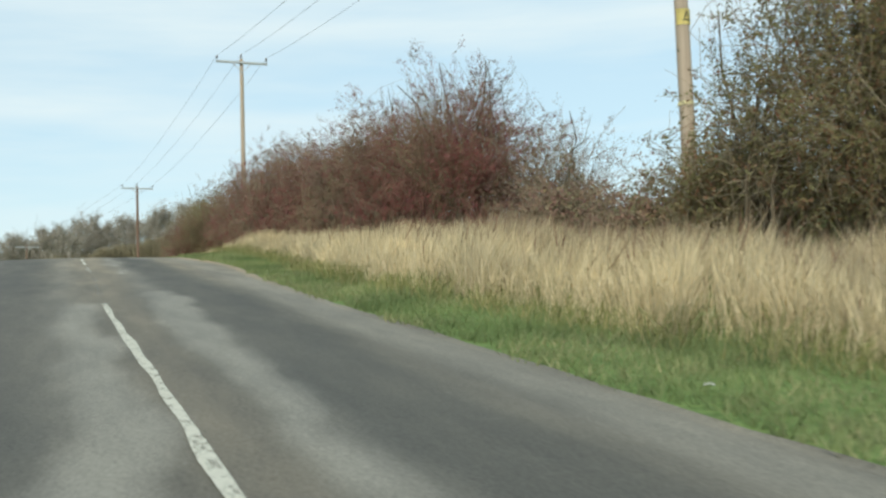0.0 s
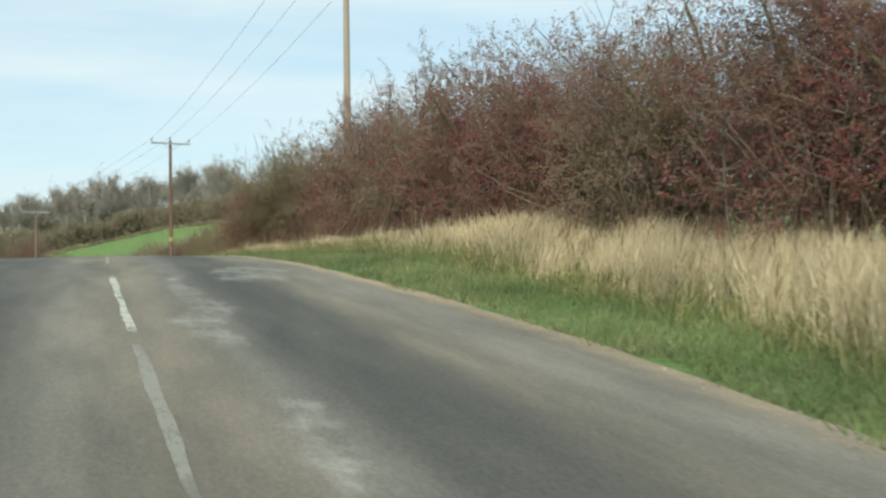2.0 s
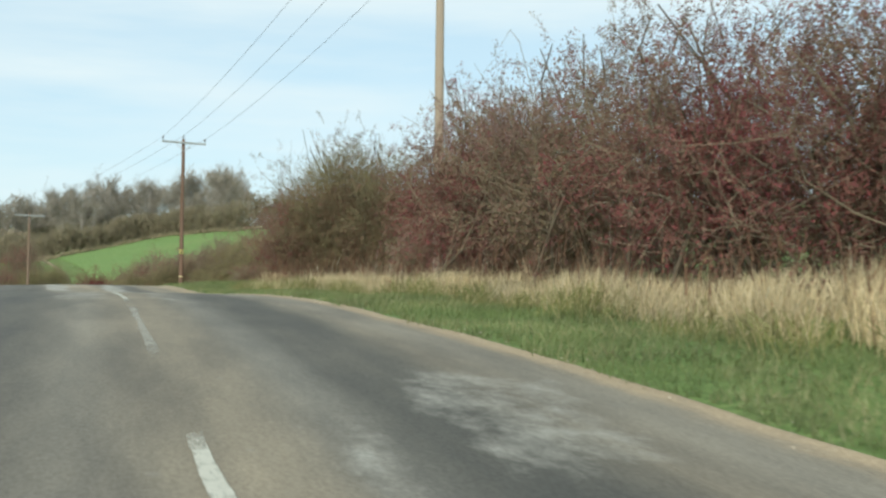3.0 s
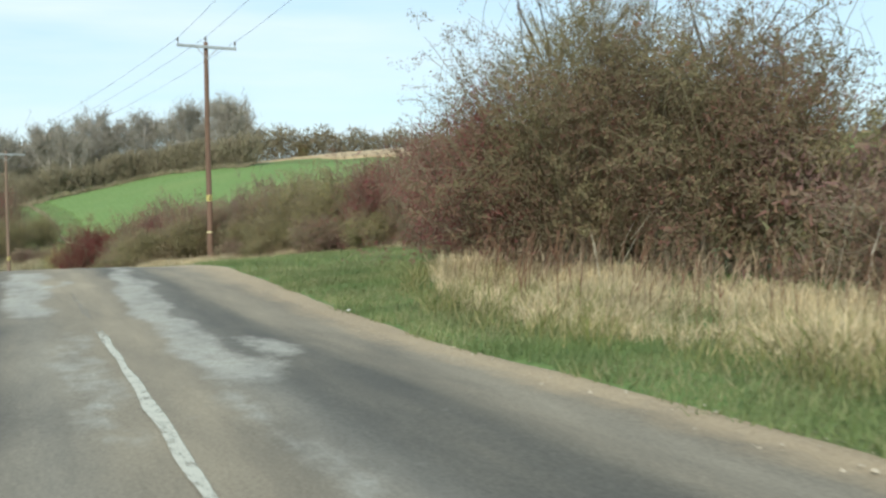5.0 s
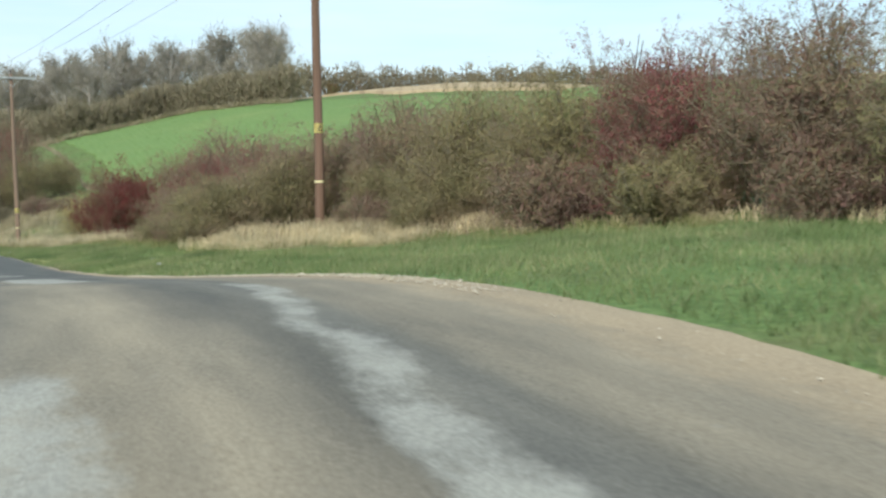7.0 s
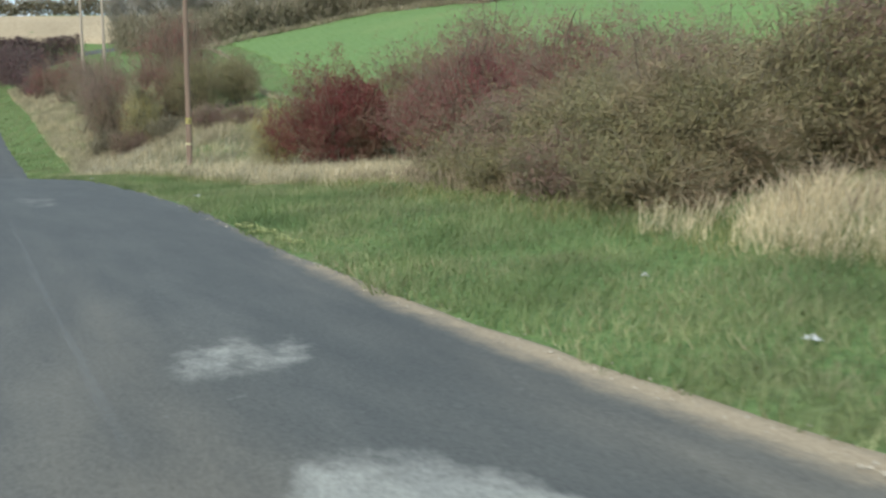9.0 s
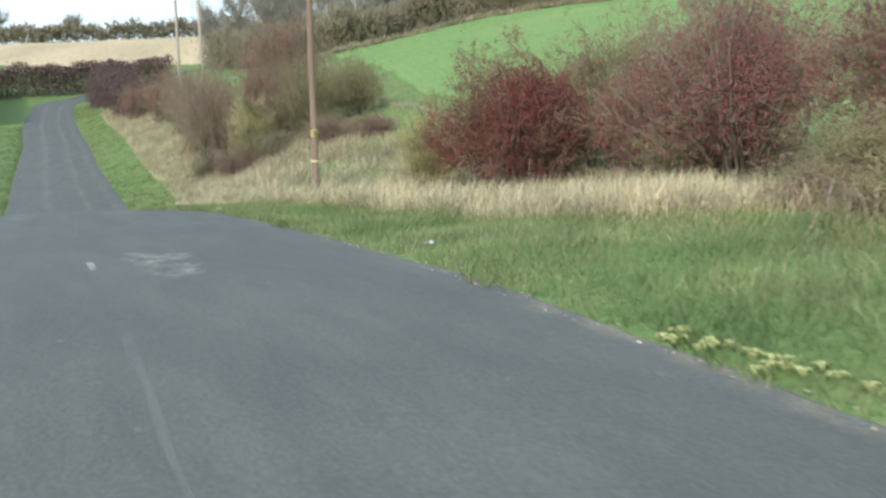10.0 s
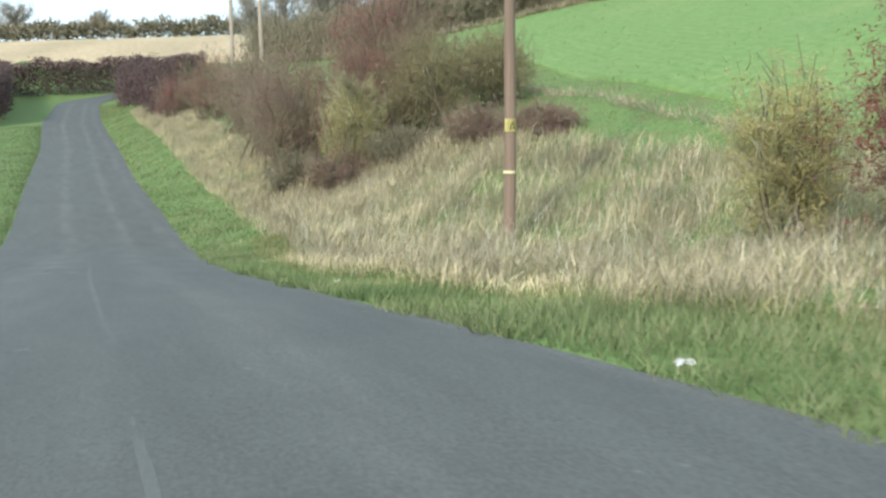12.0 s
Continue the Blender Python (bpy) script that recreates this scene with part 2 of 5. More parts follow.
def stubble_material():
    m, nt, b = material("tan stubble", 0.9, 0.1)
    v = coords(nt, "Object", (1, 0.3, 1))
    fine = noise_tex(nt, v, 1.5, 6.0, 0.7)
    mid = noise_tex(nt, v, 0.05, 3.0)
    col = ramp(nt, fine, [(0.25, (0.38, 0.285, 0.17)), (0.75, (0.55, 0.435, 0.28))])
    col = mix(nt, 1.0, col, ramp(nt, mid, [(0.3, (0.8, 0.8, 0.8)), (0.7, (1.1, 1.1, 1.1))]), "MULTIPLY")
    nt.links.new(col, b.inputs["Base Color"])
    bump(nt, b, fine, 0.5, 0.05)
    return m


def road_material():
    """Worn surface dressing: u is metres from the centre line, v metres along the road."""
    m, nt, b = material("worn asphalt", 0.8, 0.22)
    uv = nt.nodes.new("ShaderNodeUVMap")
    uv.uv_map = "along"
    sep = nt.nodes.new("ShaderNodeSeparateXYZ")
    nt.links.new(uv.outputs["UV"], sep.inputs["Vector"])
    u, v = sep.outputs["X"], sep.outputs["Y"]
    obj = coords(nt, "Object")
    grit = noise_tex(nt, obj, 42.0, 4.0, 0.7)
    mp = nt.nodes.new("ShaderNodeMapping")
    mp.inputs["Scale"].default_value = (1.0, 0.2, 1.0)
    nt.links.new(uv.outputs["UV"], mp.inputs["Vector"])
    mid = noise_tex(nt, mp.outputs["Vector"], 2.6, 6.0, 0.65)
    streak = noise_tex(nt, mp.outputs["Vector"], 1.3, 5.0, 0.6)
    ragged = noise_tex(nt, coords(nt, "Object", (1.0, 0.6, 1.0)), 3.6, 9.0, 0.72)
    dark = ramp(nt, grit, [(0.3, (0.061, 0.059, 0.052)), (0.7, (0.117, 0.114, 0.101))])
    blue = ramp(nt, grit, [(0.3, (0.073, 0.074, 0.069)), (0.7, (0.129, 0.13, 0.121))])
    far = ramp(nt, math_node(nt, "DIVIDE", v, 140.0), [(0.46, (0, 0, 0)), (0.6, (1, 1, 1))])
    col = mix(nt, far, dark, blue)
    # wear, mud and sand lie where the road mesh says, broken up by ragged noise
    def layer(name, base, most, colours, lo, hi, rag, rough=1.7):
        at = nt.nodes.new("ShaderNodeAttribute")
        at.attribute_name = name
        w = at.outputs["Fac"]
        val = math_node(nt, "ADD", w, math_node(nt, "MULTIPLY", math_node(nt, "SUBTRACT", rag, 0.5), rough))
        cover = ramp(nt, val, [(lo, (0, 0, 0)), (hi, (1, 1, 1))])
        cover = math_node(nt, "MULTIPLY", math_node(nt, "MULTIPLY", cover, math_node(nt, "MINIMUM", math_node(nt, "MULTIPLY", w, 2.5), 1.0)), most)
        return mix(nt, cover, base, ramp(nt, grit, [(0.3, colours[0]), (0.7, colours[1])]))
    col = layer("mud", col, 0.92, ((0.26, 0.21, 0.145), (0.42, 0.355, 0.255)), 0.0, 1.0, streak, 0.8)
    col = layer("track", col, 0.85, ((0.215, 0.205, 0.175), (0.37, 0.352, 0.305)), 0.0, 1.0, streak, 0.5)
    col = layer("wear", col, 0.92, ((0.26, 0.25, 0.215), (0.45, 0.43, 0.375)), 0.25, 0.75, ragged)
    col = layer("sand", col, 0.85, ((0.29, 0.22, 0.14), (0.47, 0.37, 0.245)), 0.1, 0.9, ragged)
    col = mix(nt, 1.0, col, ramp(nt, mid, [(0.3, (0.94, 0.94, 0.945)), (0.7, (1.06, 1.055, 1.045))]), "MULTIPLY")
    col = mix(nt, 1.0, col, ramp(nt, streak, [(0.3, (0.93, 0.93, 0.93)), (0.7, (1.08, 1.08, 1.07))]), "MULTIPLY")
    spots = noise_tex(nt, obj, 7.0, 3.0, 0.5)
    col = mix(nt, ramp(nt, spots, [(0.7, (0, 0, 0)), (0.78, (0.3, 0.3, 0.3))]), col, (0.3, 0.29, 0.26))
    nt.links.new(col, b.inputs["Base Color"])
    bump(nt, b, grit, 0.35, 0.006)
    return m


GROUND, CROP, STUBBLE, ROAD = ground_material(), crop_material(), stubble_material(), road_material()
CROPLEAF = leaf_material("crop leaves", steps((0.135, 0.21, 0.065), (0.195, 0.29, 0.09), (0.28, 0.36, 0.135), (0.165, 0.25, 0.08)), 0.6, 0.3)


def worn_material(name, a, b_col, ragged, fade, cut, soft_edge=0.5, most=0.7):
    """A thin worn layer: it thins out in ragged holes and towards its rim."""
    m, nt, b = material(name, 0.85, 0.2)
    uv = nt.nodes.new("ShaderNodeUVMap")
    uv.uv_map = "along"
    sep = nt.nodes.new("ShaderNodeSeparateXYZ")
    nt.links.new(uv.outputs["UV"], sep.inputs["Vector"])
    obj = coords(nt, "Object", (1.2, 0.5, 1.0))
    grit = noise_tex(nt, coords(nt, "Object"), 38.0, 4.0, 0.7)
    holes = noise_tex(nt, obj, ragged, 8.0, 0.8)
    rim = None
    for s in ("X", "Y"):
        w = math_node(nt, "MULTIPLY", sep.outputs[s], math_node(nt, "SUBTRACT", 1.0, sep.outputs[s]))
        w = math_node(nt, "MINIMUM", math_node(nt, "MULTIPLY", w, fade), 1.0)
        rim = w if rim is None else math_node(nt, "MULTIPLY", rim, w)
    wave = math_node(nt, "MULTIPLY", math_node(nt, "SUBTRACT", holes, 0.5), 3.2)
    cover = ramp(nt, math_node(nt, "ADD", rim, wave), [(cut, (0, 0, 0)), (min(1.0, cut + soft_edge), (1, 1, 1))])
    cover = math_node(nt, "MULTIPLY", math_node(nt, "MULTIPLY", cover, math_node(nt, "MINIMUM", math_node(nt, "MULTIPLY", rim, 2.0), 1.0)), most)
    nt.links.new(mix(nt, grit, a, b_col), b.inputs["Base Color"])
    clear = nt.nodes.new("ShaderNodeBsdfTransparent")
    mx = nt.nodes.new("ShaderNodeMixShader")
    nt.links.new(cover, mx.inputs["Fac"])
    nt.links.new(clear.outputs["BSDF"], mx.inputs[1])
    nt.links.new(b.outputs["BSDF"], mx.inputs[2])
    nt.links.new(mx.outputs["Shader"], nt.nodes["Material Output"].inputs["Surface"])
    return m


GHOST = worn_material("last trace of road paint", (0.3, 0.3, 0.29), (0.42, 0.42, 0.4), 5.0, 7.0, 0.3, 0.7, 0.13)
PAINT = worn_material("worn white road paint", (0.46, 0.45, 0.38), (0.66, 0.64, 0.55), 11.0, 9.0, 0.3, 0.8, 0.9)
FAINT = worn_material("nearly gone road paint", (0.4, 0.385, 0.33), (0.56, 0.54, 0.47), 9.0, 7.0, 0.3, 0.7, 0.5)


# ---------------------------------------------------------------- the lie of the land
def smooth_table(rows, sigma):
    """A smooth curve through rows of (y, value), as a function on arrays."""
    ys, vs = np.array(rows, float).T
    grid = np.arange(-420.0, 1620.0, 0.5)
    val = np.interp(grid, ys, vs)
    k = np.arange(-int(4 * sigma), int(4 * sigma) + 0.5, 0.5)
    w = np.exp(-0.5 * (k / sigma) ** 2)
    pad = len(k) // 2
    val = np.convolve(np.pad(val, pad, mode="edge"), w / w.sum(), mode="valid")
    return lambda y: np.interp(y, grid, val)


CENTRE = smooth_table([(-420, -3), (-40, 0.0), (0, 0.78), (4, 0.9), (8, 1.08), (13, 1.14), (21.3, 1.62), (25.4, 1.74), (30, 1.92), (36, 2.3), (43, 2.68), (46.5, 2.77), (50, 2.83), (56, 2.86),
                       (60, 2.82), (66, 2.72), (71, 2.46), (75.5, 2.06), (78.6, 1.53), (82.6, 0.8), (86.5, 0.0), (90.3, -0.76), (94, -1.6), (99.8, -2.74), (105, -3.8), (109.2, -4.73), (118.2, -6.5),
                       (128, -8.1), (138, -10.15), (147, -12.1), (158, -14.4), (178, -18.3), (190, -21.0), (204, -24.0), (234, -29.5), (300, -40), (1620, -100)], 2.0)
HALF_R = smooth_table([(-420, 2.75), (15, 2.75), (20, 3.0), (24, 3.3), (27, 3.25), (30, 3.0), (36, 2.8), (43, 2.75), (50, 2.65), (52, 2.62), (57, 2.85), (61, 2.88), (66, 3.1), (71, 2.9), (75.5, 2.72),
                       (80, 2.58), (84.5, 2.5), (88, 2.56), (93.7, 2.8), (98.7, 2.88), (102, 2.75), (105, 2.35), (109, 1.95), (114, 1.95), (127, 2.45), (140, 2.7), (1620, 2.7)], 1.0)
HALF_L = smooth_table([(-420, 2.8), (100, 2.9), (112, 2.9), (125, 2.8), (1620, 2.7)], 1.5)
LEVEL = smooth_table([(-420, -14), (-200, -12), (-60, -6.1), (-20, -1.87), (0, 0.25), (4.4, 0.72), (8.7, 1.14), (13.1, 1.6), (17.5, 2.0), (21.8, 2.37), (26, 2.78), (32, 3.32), (36, 3.53), (40, 3.7), (44, 3.77),
                      (48, 3.76), (52, 3.72), (56, 3.75), (60, 3.87), (64, 3.96), (68, 3.86), (72, 3.5), (76, 3.11), (80, 2.79), (84, 2.58), (88, 2.47), (92, 2.36), (96, 2.14), (100, 1.9), (104, 1.73),
                      (108, 1.42), (112, 0.98), (116, 0.52), (120, 0.08), (124, -0.38), (128, -0.8), (132, -1.0), (138, -1.02), (147, -0.78), (158, -0.48), (177, 0.3), (190, 1.1), (204, 2.2), (235, 3.6),
                      (255, 5.2), (263, 6.6), (275, 11.5), (300, 15.5), (330, 18.8), (420, 21), (1620, 21)], 1.2)
KSIDE = smooth_table([(-420, 0.02), (45, 0.05), (62, 0.12), (75, 0.18), (96, 0.16), (104, 0.11), (112, 0.12), (121, 0.26), (131, 0.24), (150, 0.2), (185, 0.2), (213, 0.17), (245, 0.03), (1620, 0.02)], 4.0)
KBANK = smooth_table([(-420, 0.05), (20, 0.05), (32, 0.035), (56, 0.04), (64, 0.02), (72, 0.05), (80, 0.1), (87, 0.1), (91, 0.07), (96, 0.02), (101, 0.0), (105, -0.01), (112, -0.03), (117, -0.03), (121, 0.06), (126, 0.26), (131, 0.39), (140, 0.38),
                      (157, 0.44), (176, 0.46), (190, 0.4), (213, 0.4), (228, 0.32), (246, 0.03), (1620, 0.02)], 2.0)
REACH = smooth_table([(-420, 8), (104, 8), (116, 6), (122, 6.5), (132, 9), (145, 12), (1620, 12)], 3.0)
SWELL = smooth_table([(-420, 1), (116, 1), (128, 1.6), (145, 1.6), (165, 1), (1620, 1)], 3.0)


def lumps(x, y, size, seed=0.0):
    """Cheap rolling unevenness between -1 and 1."""
    a = np.sin(x / size * 1.7 + seed) * np.cos(y / size * 1.3 - seed * 1.7)
    b = np.sin(x / size * 3.1 - y / size * 2.3 + seed * 2.1) * 0.5
    c = np.cos(x / size * 5.3 + y / size * 4.7 + seed * 0.7) * 0.25
    return (a + b + c) / 1.75


def height(x, y):
    """Ground level at (x, y), arrays welcome."""
    x, y = np.asarray(x, float), np.asarray(y, float)
    c, base = CENTRE(y), LEVEL(y)
    r = x - c - HALF_R(y)
    l = c - HALF_L(y) - x
    r0 = np.maximum(r, 0)
    rr = np.minimum(r0, 38) + 0.5 * 110.0 * np.tanh(np.maximum(r0 - 38, 0) / 110.0)
    reach = REACH(y)
    right = KBANK(y) * reach * (np.minimum(rr, reach) / reach) ** SWELL(y) + KSIDE(y) * np.maximum(rr - reach, 0)
    left = -0.03 * np.minimum(np.maximum(l, 0), 20.0)
    off = np.maximum(np.maximum(r, l), 0)
    rough = np.clip(off / 2.0, 0, 1)
    z = base + np.where(r > 0, right, np.where(l > 0, left, 0))
    z = z + rough * (0.06 * lumps(x, y, 1.7) + 0.10 * lumps(x, y, 6.0, 2.0)) + np.clip((off - 60) / 60, 0, 1) * 1.2 * lumps(x, y, 45.0, 4.0)
    z = z + 1.1 * np.exp(-0.5 * ((x - 52) / 20) ** 2 - 0.5 * ((y - 182) / 28) ** 2) - 6.0 * np.exp(-0.5 * ((x - 108) / 28) ** 2 - 0.5 * ((y - 145) / 36) ** 2)
    fall = np.clip((r - 45) / 50, 0, 1) * np.clip((y - 215) / 60, 0, 1)
    return z - 2.0 * fall * fall * (3 - 2 * fall)


def put_mesh(name, verts, faces, mat, smooth=True, uv=None):
    """One mesh object from arrays of corners and of faces with equal corner counts."""
    verts, faces = np.asarray(verts, np.float32), np.asarray(faces, np.int32)
    me = bpy.data.meshes.new(name)
    n, k = faces.shape
    me.vertices.add(len(verts))
    me.vertices.foreach_set("co", verts.ravel())
    me.loops.add(n * k)
    me.loops.foreach_set("vertex_index", faces.ravel())
    me.polygons.add(n)
    me.polygons.foreach_set("loop_start", np.arange(0, n * k, k, dtype=np.int32))
    me.polygons.foreach_set("use_smooth", np.full(n, smooth))
    if uv is not None:
        layer = me.uv_layers.new(name="along")
        layer.data.foreach_set("uv", np.asarray(uv, np.float32)[faces.ravel()].ravel())
    me.update(calc_edges=True)
    me.materials.append(mat)
    return new(name, me)


def part(name, bm, mat, parent, label=""):
    me = bpy.data.meshes.new(name)
    bm.to_mesh(me)
    bm.free()
    me.materials.append(mat)
    ob = new(name, me)
    ob.parent = parent
    return tagged(ob, label)


def grid_faces(rows, cols):
    i = np.arange((rows - 1) * cols).reshape(rows - 1, cols)[:, :-1].ravel()
    return np.stack([i, i + 1, i + cols + 1, i + cols], 1)


def build_ground():
    ys = np.concatenate([np.linspace(-400, -30, 20), np.arange(-28, 150, 0.6), np.arange(150, 300, 2.0), np.linspace(300, 1500, 40)])
    right = np.concatenate([np.linspace(0.0, 14, 40), np.geomspace(14.6, 1200, 45)])
    left = np.concatenate([np.linspace(0.0, 8, 14), np.geomspace(8.6, 1200, 32)])
    cols = []
    for k in left[::-1]:
        cols.append(CENTRE(ys) - HALF_L(ys) - k)
    for k in (-0.9, -0.4, 0.0, 0.4, 0.9):
        cols.append(CENTRE(ys) + k * np.where(k < 0, HALF_L(ys), HALF_R(ys)))
    for k in right:
        cols.append(CENTRE(ys) + HALF_R(ys) + k)
    xs = np.stack(cols, 1)
    yy = np.repeat(ys[:, None], xs.shape[1], 1)
    zz = height(xs, yy)
    nl = len(left)
    zz[:, nl:nl + 5] -= 0.12
    zz[:, nl - 1] -= 0.012
    zz[:, nl + 5] -= 0.012
    ob = put_mesh("ground", np.stack([xs, yy, zz], -1).reshape(-1, 3), grid_faces(*xs.shape), GROUND)
    tagged(ob, "rough green roadside grass and open land", "ground", kind="structure")


build_ground()


def road_rows():
    """Centre, left and right edge of the road along its length, past the far bend."""
    y = np.arange(-40, 236, 0.3)
    c, hl, hr = CENTRE(y), HALF_L(y), HALF_R(y)
    wob = 0.05 * lumps(y * 0 + 3, y, 1.3) + 0.03 * lumps(y * 0, y, 0.5)
    mid = np.stack([c, y], 1)
    le, ri = np.stack([c - hl, y], 1), np.stack([c + hr + wob, y], 1)
    a0 = math.atan2(c[-2] - c[-1], 0.3)
    p, ang = mid[-1].copy(), a0
    m2, l2, r2 = [], [], []
    for i in range(60):
        ang -= radians(2.2) if i > 4 else 0
        ang = max(ang, radians(-75))
        p = p + 0.9 * np.array([-math.sin(ang), math.cos(ang)])
        side = np.array([math.cos(ang), math.sin(ang)]) * 2.7
        m2.append(p.copy()), l2.append(p - side), r2.append(p + side)
    return np.concatenate([mid, m2]), np.concatenate([le, l2]), np.concatenate([ri, r2])


R_MID, R_LEFT, R_RIGHT = road_rows()
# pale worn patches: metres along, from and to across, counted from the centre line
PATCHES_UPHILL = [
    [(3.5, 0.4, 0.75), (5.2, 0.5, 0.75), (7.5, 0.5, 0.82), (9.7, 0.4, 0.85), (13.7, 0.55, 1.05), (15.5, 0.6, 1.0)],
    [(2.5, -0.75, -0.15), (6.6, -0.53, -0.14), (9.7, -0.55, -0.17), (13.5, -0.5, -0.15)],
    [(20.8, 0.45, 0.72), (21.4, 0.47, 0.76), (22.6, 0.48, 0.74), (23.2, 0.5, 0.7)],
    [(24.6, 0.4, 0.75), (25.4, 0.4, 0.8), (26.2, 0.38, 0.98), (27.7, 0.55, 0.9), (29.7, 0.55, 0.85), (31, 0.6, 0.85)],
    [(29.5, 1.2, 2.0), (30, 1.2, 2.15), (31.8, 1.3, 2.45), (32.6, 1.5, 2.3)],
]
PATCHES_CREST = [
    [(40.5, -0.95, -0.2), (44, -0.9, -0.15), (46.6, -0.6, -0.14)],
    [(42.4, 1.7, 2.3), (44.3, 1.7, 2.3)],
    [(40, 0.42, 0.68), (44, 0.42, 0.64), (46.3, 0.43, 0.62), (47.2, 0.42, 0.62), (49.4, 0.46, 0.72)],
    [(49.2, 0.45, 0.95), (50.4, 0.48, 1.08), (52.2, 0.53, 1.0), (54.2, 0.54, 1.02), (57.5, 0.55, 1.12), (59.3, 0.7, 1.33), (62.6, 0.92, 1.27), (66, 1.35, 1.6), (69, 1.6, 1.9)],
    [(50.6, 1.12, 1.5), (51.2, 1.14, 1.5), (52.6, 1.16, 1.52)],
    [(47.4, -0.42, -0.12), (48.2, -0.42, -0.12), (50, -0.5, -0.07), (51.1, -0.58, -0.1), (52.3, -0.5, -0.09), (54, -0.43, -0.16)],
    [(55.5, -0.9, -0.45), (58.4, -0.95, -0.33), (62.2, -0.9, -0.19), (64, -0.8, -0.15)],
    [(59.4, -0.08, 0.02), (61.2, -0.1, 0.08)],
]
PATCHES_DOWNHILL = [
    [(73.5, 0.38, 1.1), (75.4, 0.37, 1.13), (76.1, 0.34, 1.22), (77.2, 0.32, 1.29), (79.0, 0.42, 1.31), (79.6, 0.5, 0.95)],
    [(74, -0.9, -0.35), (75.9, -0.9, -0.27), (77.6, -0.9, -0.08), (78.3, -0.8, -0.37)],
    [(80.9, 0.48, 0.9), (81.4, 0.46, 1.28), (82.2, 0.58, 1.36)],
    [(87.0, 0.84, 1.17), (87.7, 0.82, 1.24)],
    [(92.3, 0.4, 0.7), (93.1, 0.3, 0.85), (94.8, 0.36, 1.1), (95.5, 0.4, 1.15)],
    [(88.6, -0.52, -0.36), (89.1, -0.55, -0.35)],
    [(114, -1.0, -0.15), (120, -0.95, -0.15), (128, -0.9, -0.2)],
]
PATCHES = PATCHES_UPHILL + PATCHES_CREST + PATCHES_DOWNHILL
# long faint wheel tracks: along, middle across, half width, strength
TRACKS = [[(-40, 0.6, 0.3, 0.3), (20, 0.7, 0.28, 0.35), (50, 0.75, 0.32, 0.4), (66, 1.5, 0.35, 0.35), (78, 1.0, 0.35, 0.2), (90, 1.0, 0.4, 0.1)],
          [(-40, -0.55, 0.35, 0.3), (20, -0.5, 0.35, 0.3), (60, -0.6, 0.3, 0.35), (80, -0.6, 0.3, 0.15)],
          [(-40, 2.3, 0.5, 0.5), (12, 2.4, 0.5, 0.5), (25, 2.7, 0.6, 0.42), (45, 2.2, 0.45, 0.32), (60, 2.4, 0.4, 0.1)],
          [(-40, -2.1, 0.4, 0.2), (60, -2.1, 0.4, 0.25), (90, -2.1, 0.4, 0.1)],
          [(96, 0.9, 0.3, 0.0), (106, 0.9, 0.3, 0.2), (240, 0.9, 0.3, 0.25)], [(96, -0.9, 0.35, 0.0), (106, -0.9, 0.35, 0.2), (240, -0.9, 0.3, 0.25)],
          [(96, 2.6, 0.4, 0.0), (106, 3.0, 0.5, 0.18), (124, 2.2, 0.3, 0.2), (240, 2.0, 0.3, 0.2)]]
SAND = smooth_table([(-60, 0.05), (12, 0.06), (20, 0.09), (40, 0.16), (52, 0.36), (64, 0.68), (69, 0.52), (74, 0.3), (80, 0.17), (86, 0.08), (94, 0.06), (100, 0.05), (240, 0.03)], 1.0)


def ease(a, b, x):
    t = np.clip((x - a) / (b - a), 0, 1)
    return t * t * (3 - 2 * t)


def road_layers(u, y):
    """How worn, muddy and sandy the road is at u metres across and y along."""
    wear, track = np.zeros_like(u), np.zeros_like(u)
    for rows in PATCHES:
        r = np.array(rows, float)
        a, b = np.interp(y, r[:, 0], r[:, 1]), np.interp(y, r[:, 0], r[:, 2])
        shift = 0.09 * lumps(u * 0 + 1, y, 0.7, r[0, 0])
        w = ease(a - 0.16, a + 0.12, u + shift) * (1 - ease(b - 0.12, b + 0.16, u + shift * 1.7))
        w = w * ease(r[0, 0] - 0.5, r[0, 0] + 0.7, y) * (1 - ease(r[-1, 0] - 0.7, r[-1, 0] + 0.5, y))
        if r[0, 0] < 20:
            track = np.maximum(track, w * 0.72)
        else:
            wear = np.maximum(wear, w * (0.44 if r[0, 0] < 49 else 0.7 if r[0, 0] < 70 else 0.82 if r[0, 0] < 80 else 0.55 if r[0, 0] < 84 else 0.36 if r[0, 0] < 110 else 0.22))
    for rows in TRACKS:
        r = np.array(rows, float)
        mid, half, k = (np.interp(y, r[:, 0], r[:, i]) for i in (1, 2, 3))
        k = np.where(y > r[-1, 0], k * np.clip(1 - (y - r[-1, 0]) / 8, 0, 1), np.where(y < r[0, 0], 0, k))
        track = np.maximum(track, k * np.exp(-((u - mid) / half) ** 2))
    along = np.interp(y, [-40, 12, 26, 40, 52, 62, 72, 80, 88, 96], [0.22, 0.38, 0.62, 0.66, 0.85, 1.0, 0.9, 0.32, 0.08, 0.0])
    across = np.interp(u, [-3, -1.2, -0.3, 0.25, 0.9, 1.6, 2.0, 3.2, 4.0], [0.16, 0.25, 0.72, 0.9, 0.3, 0.25, 0.7, 0.75, 0.9])
    edge = u - HALF_R(y)
    sand = ease(-0.9 * SAND(y) - 0.25, 0.3 * SAND(y) + 0.02, edge + 0.12 * SAND(y) * lumps(u * 0, y, 0.6, 5.0)) * ease(0.03, 0.15, SAND(y))
    return wear, along * across, sand, track


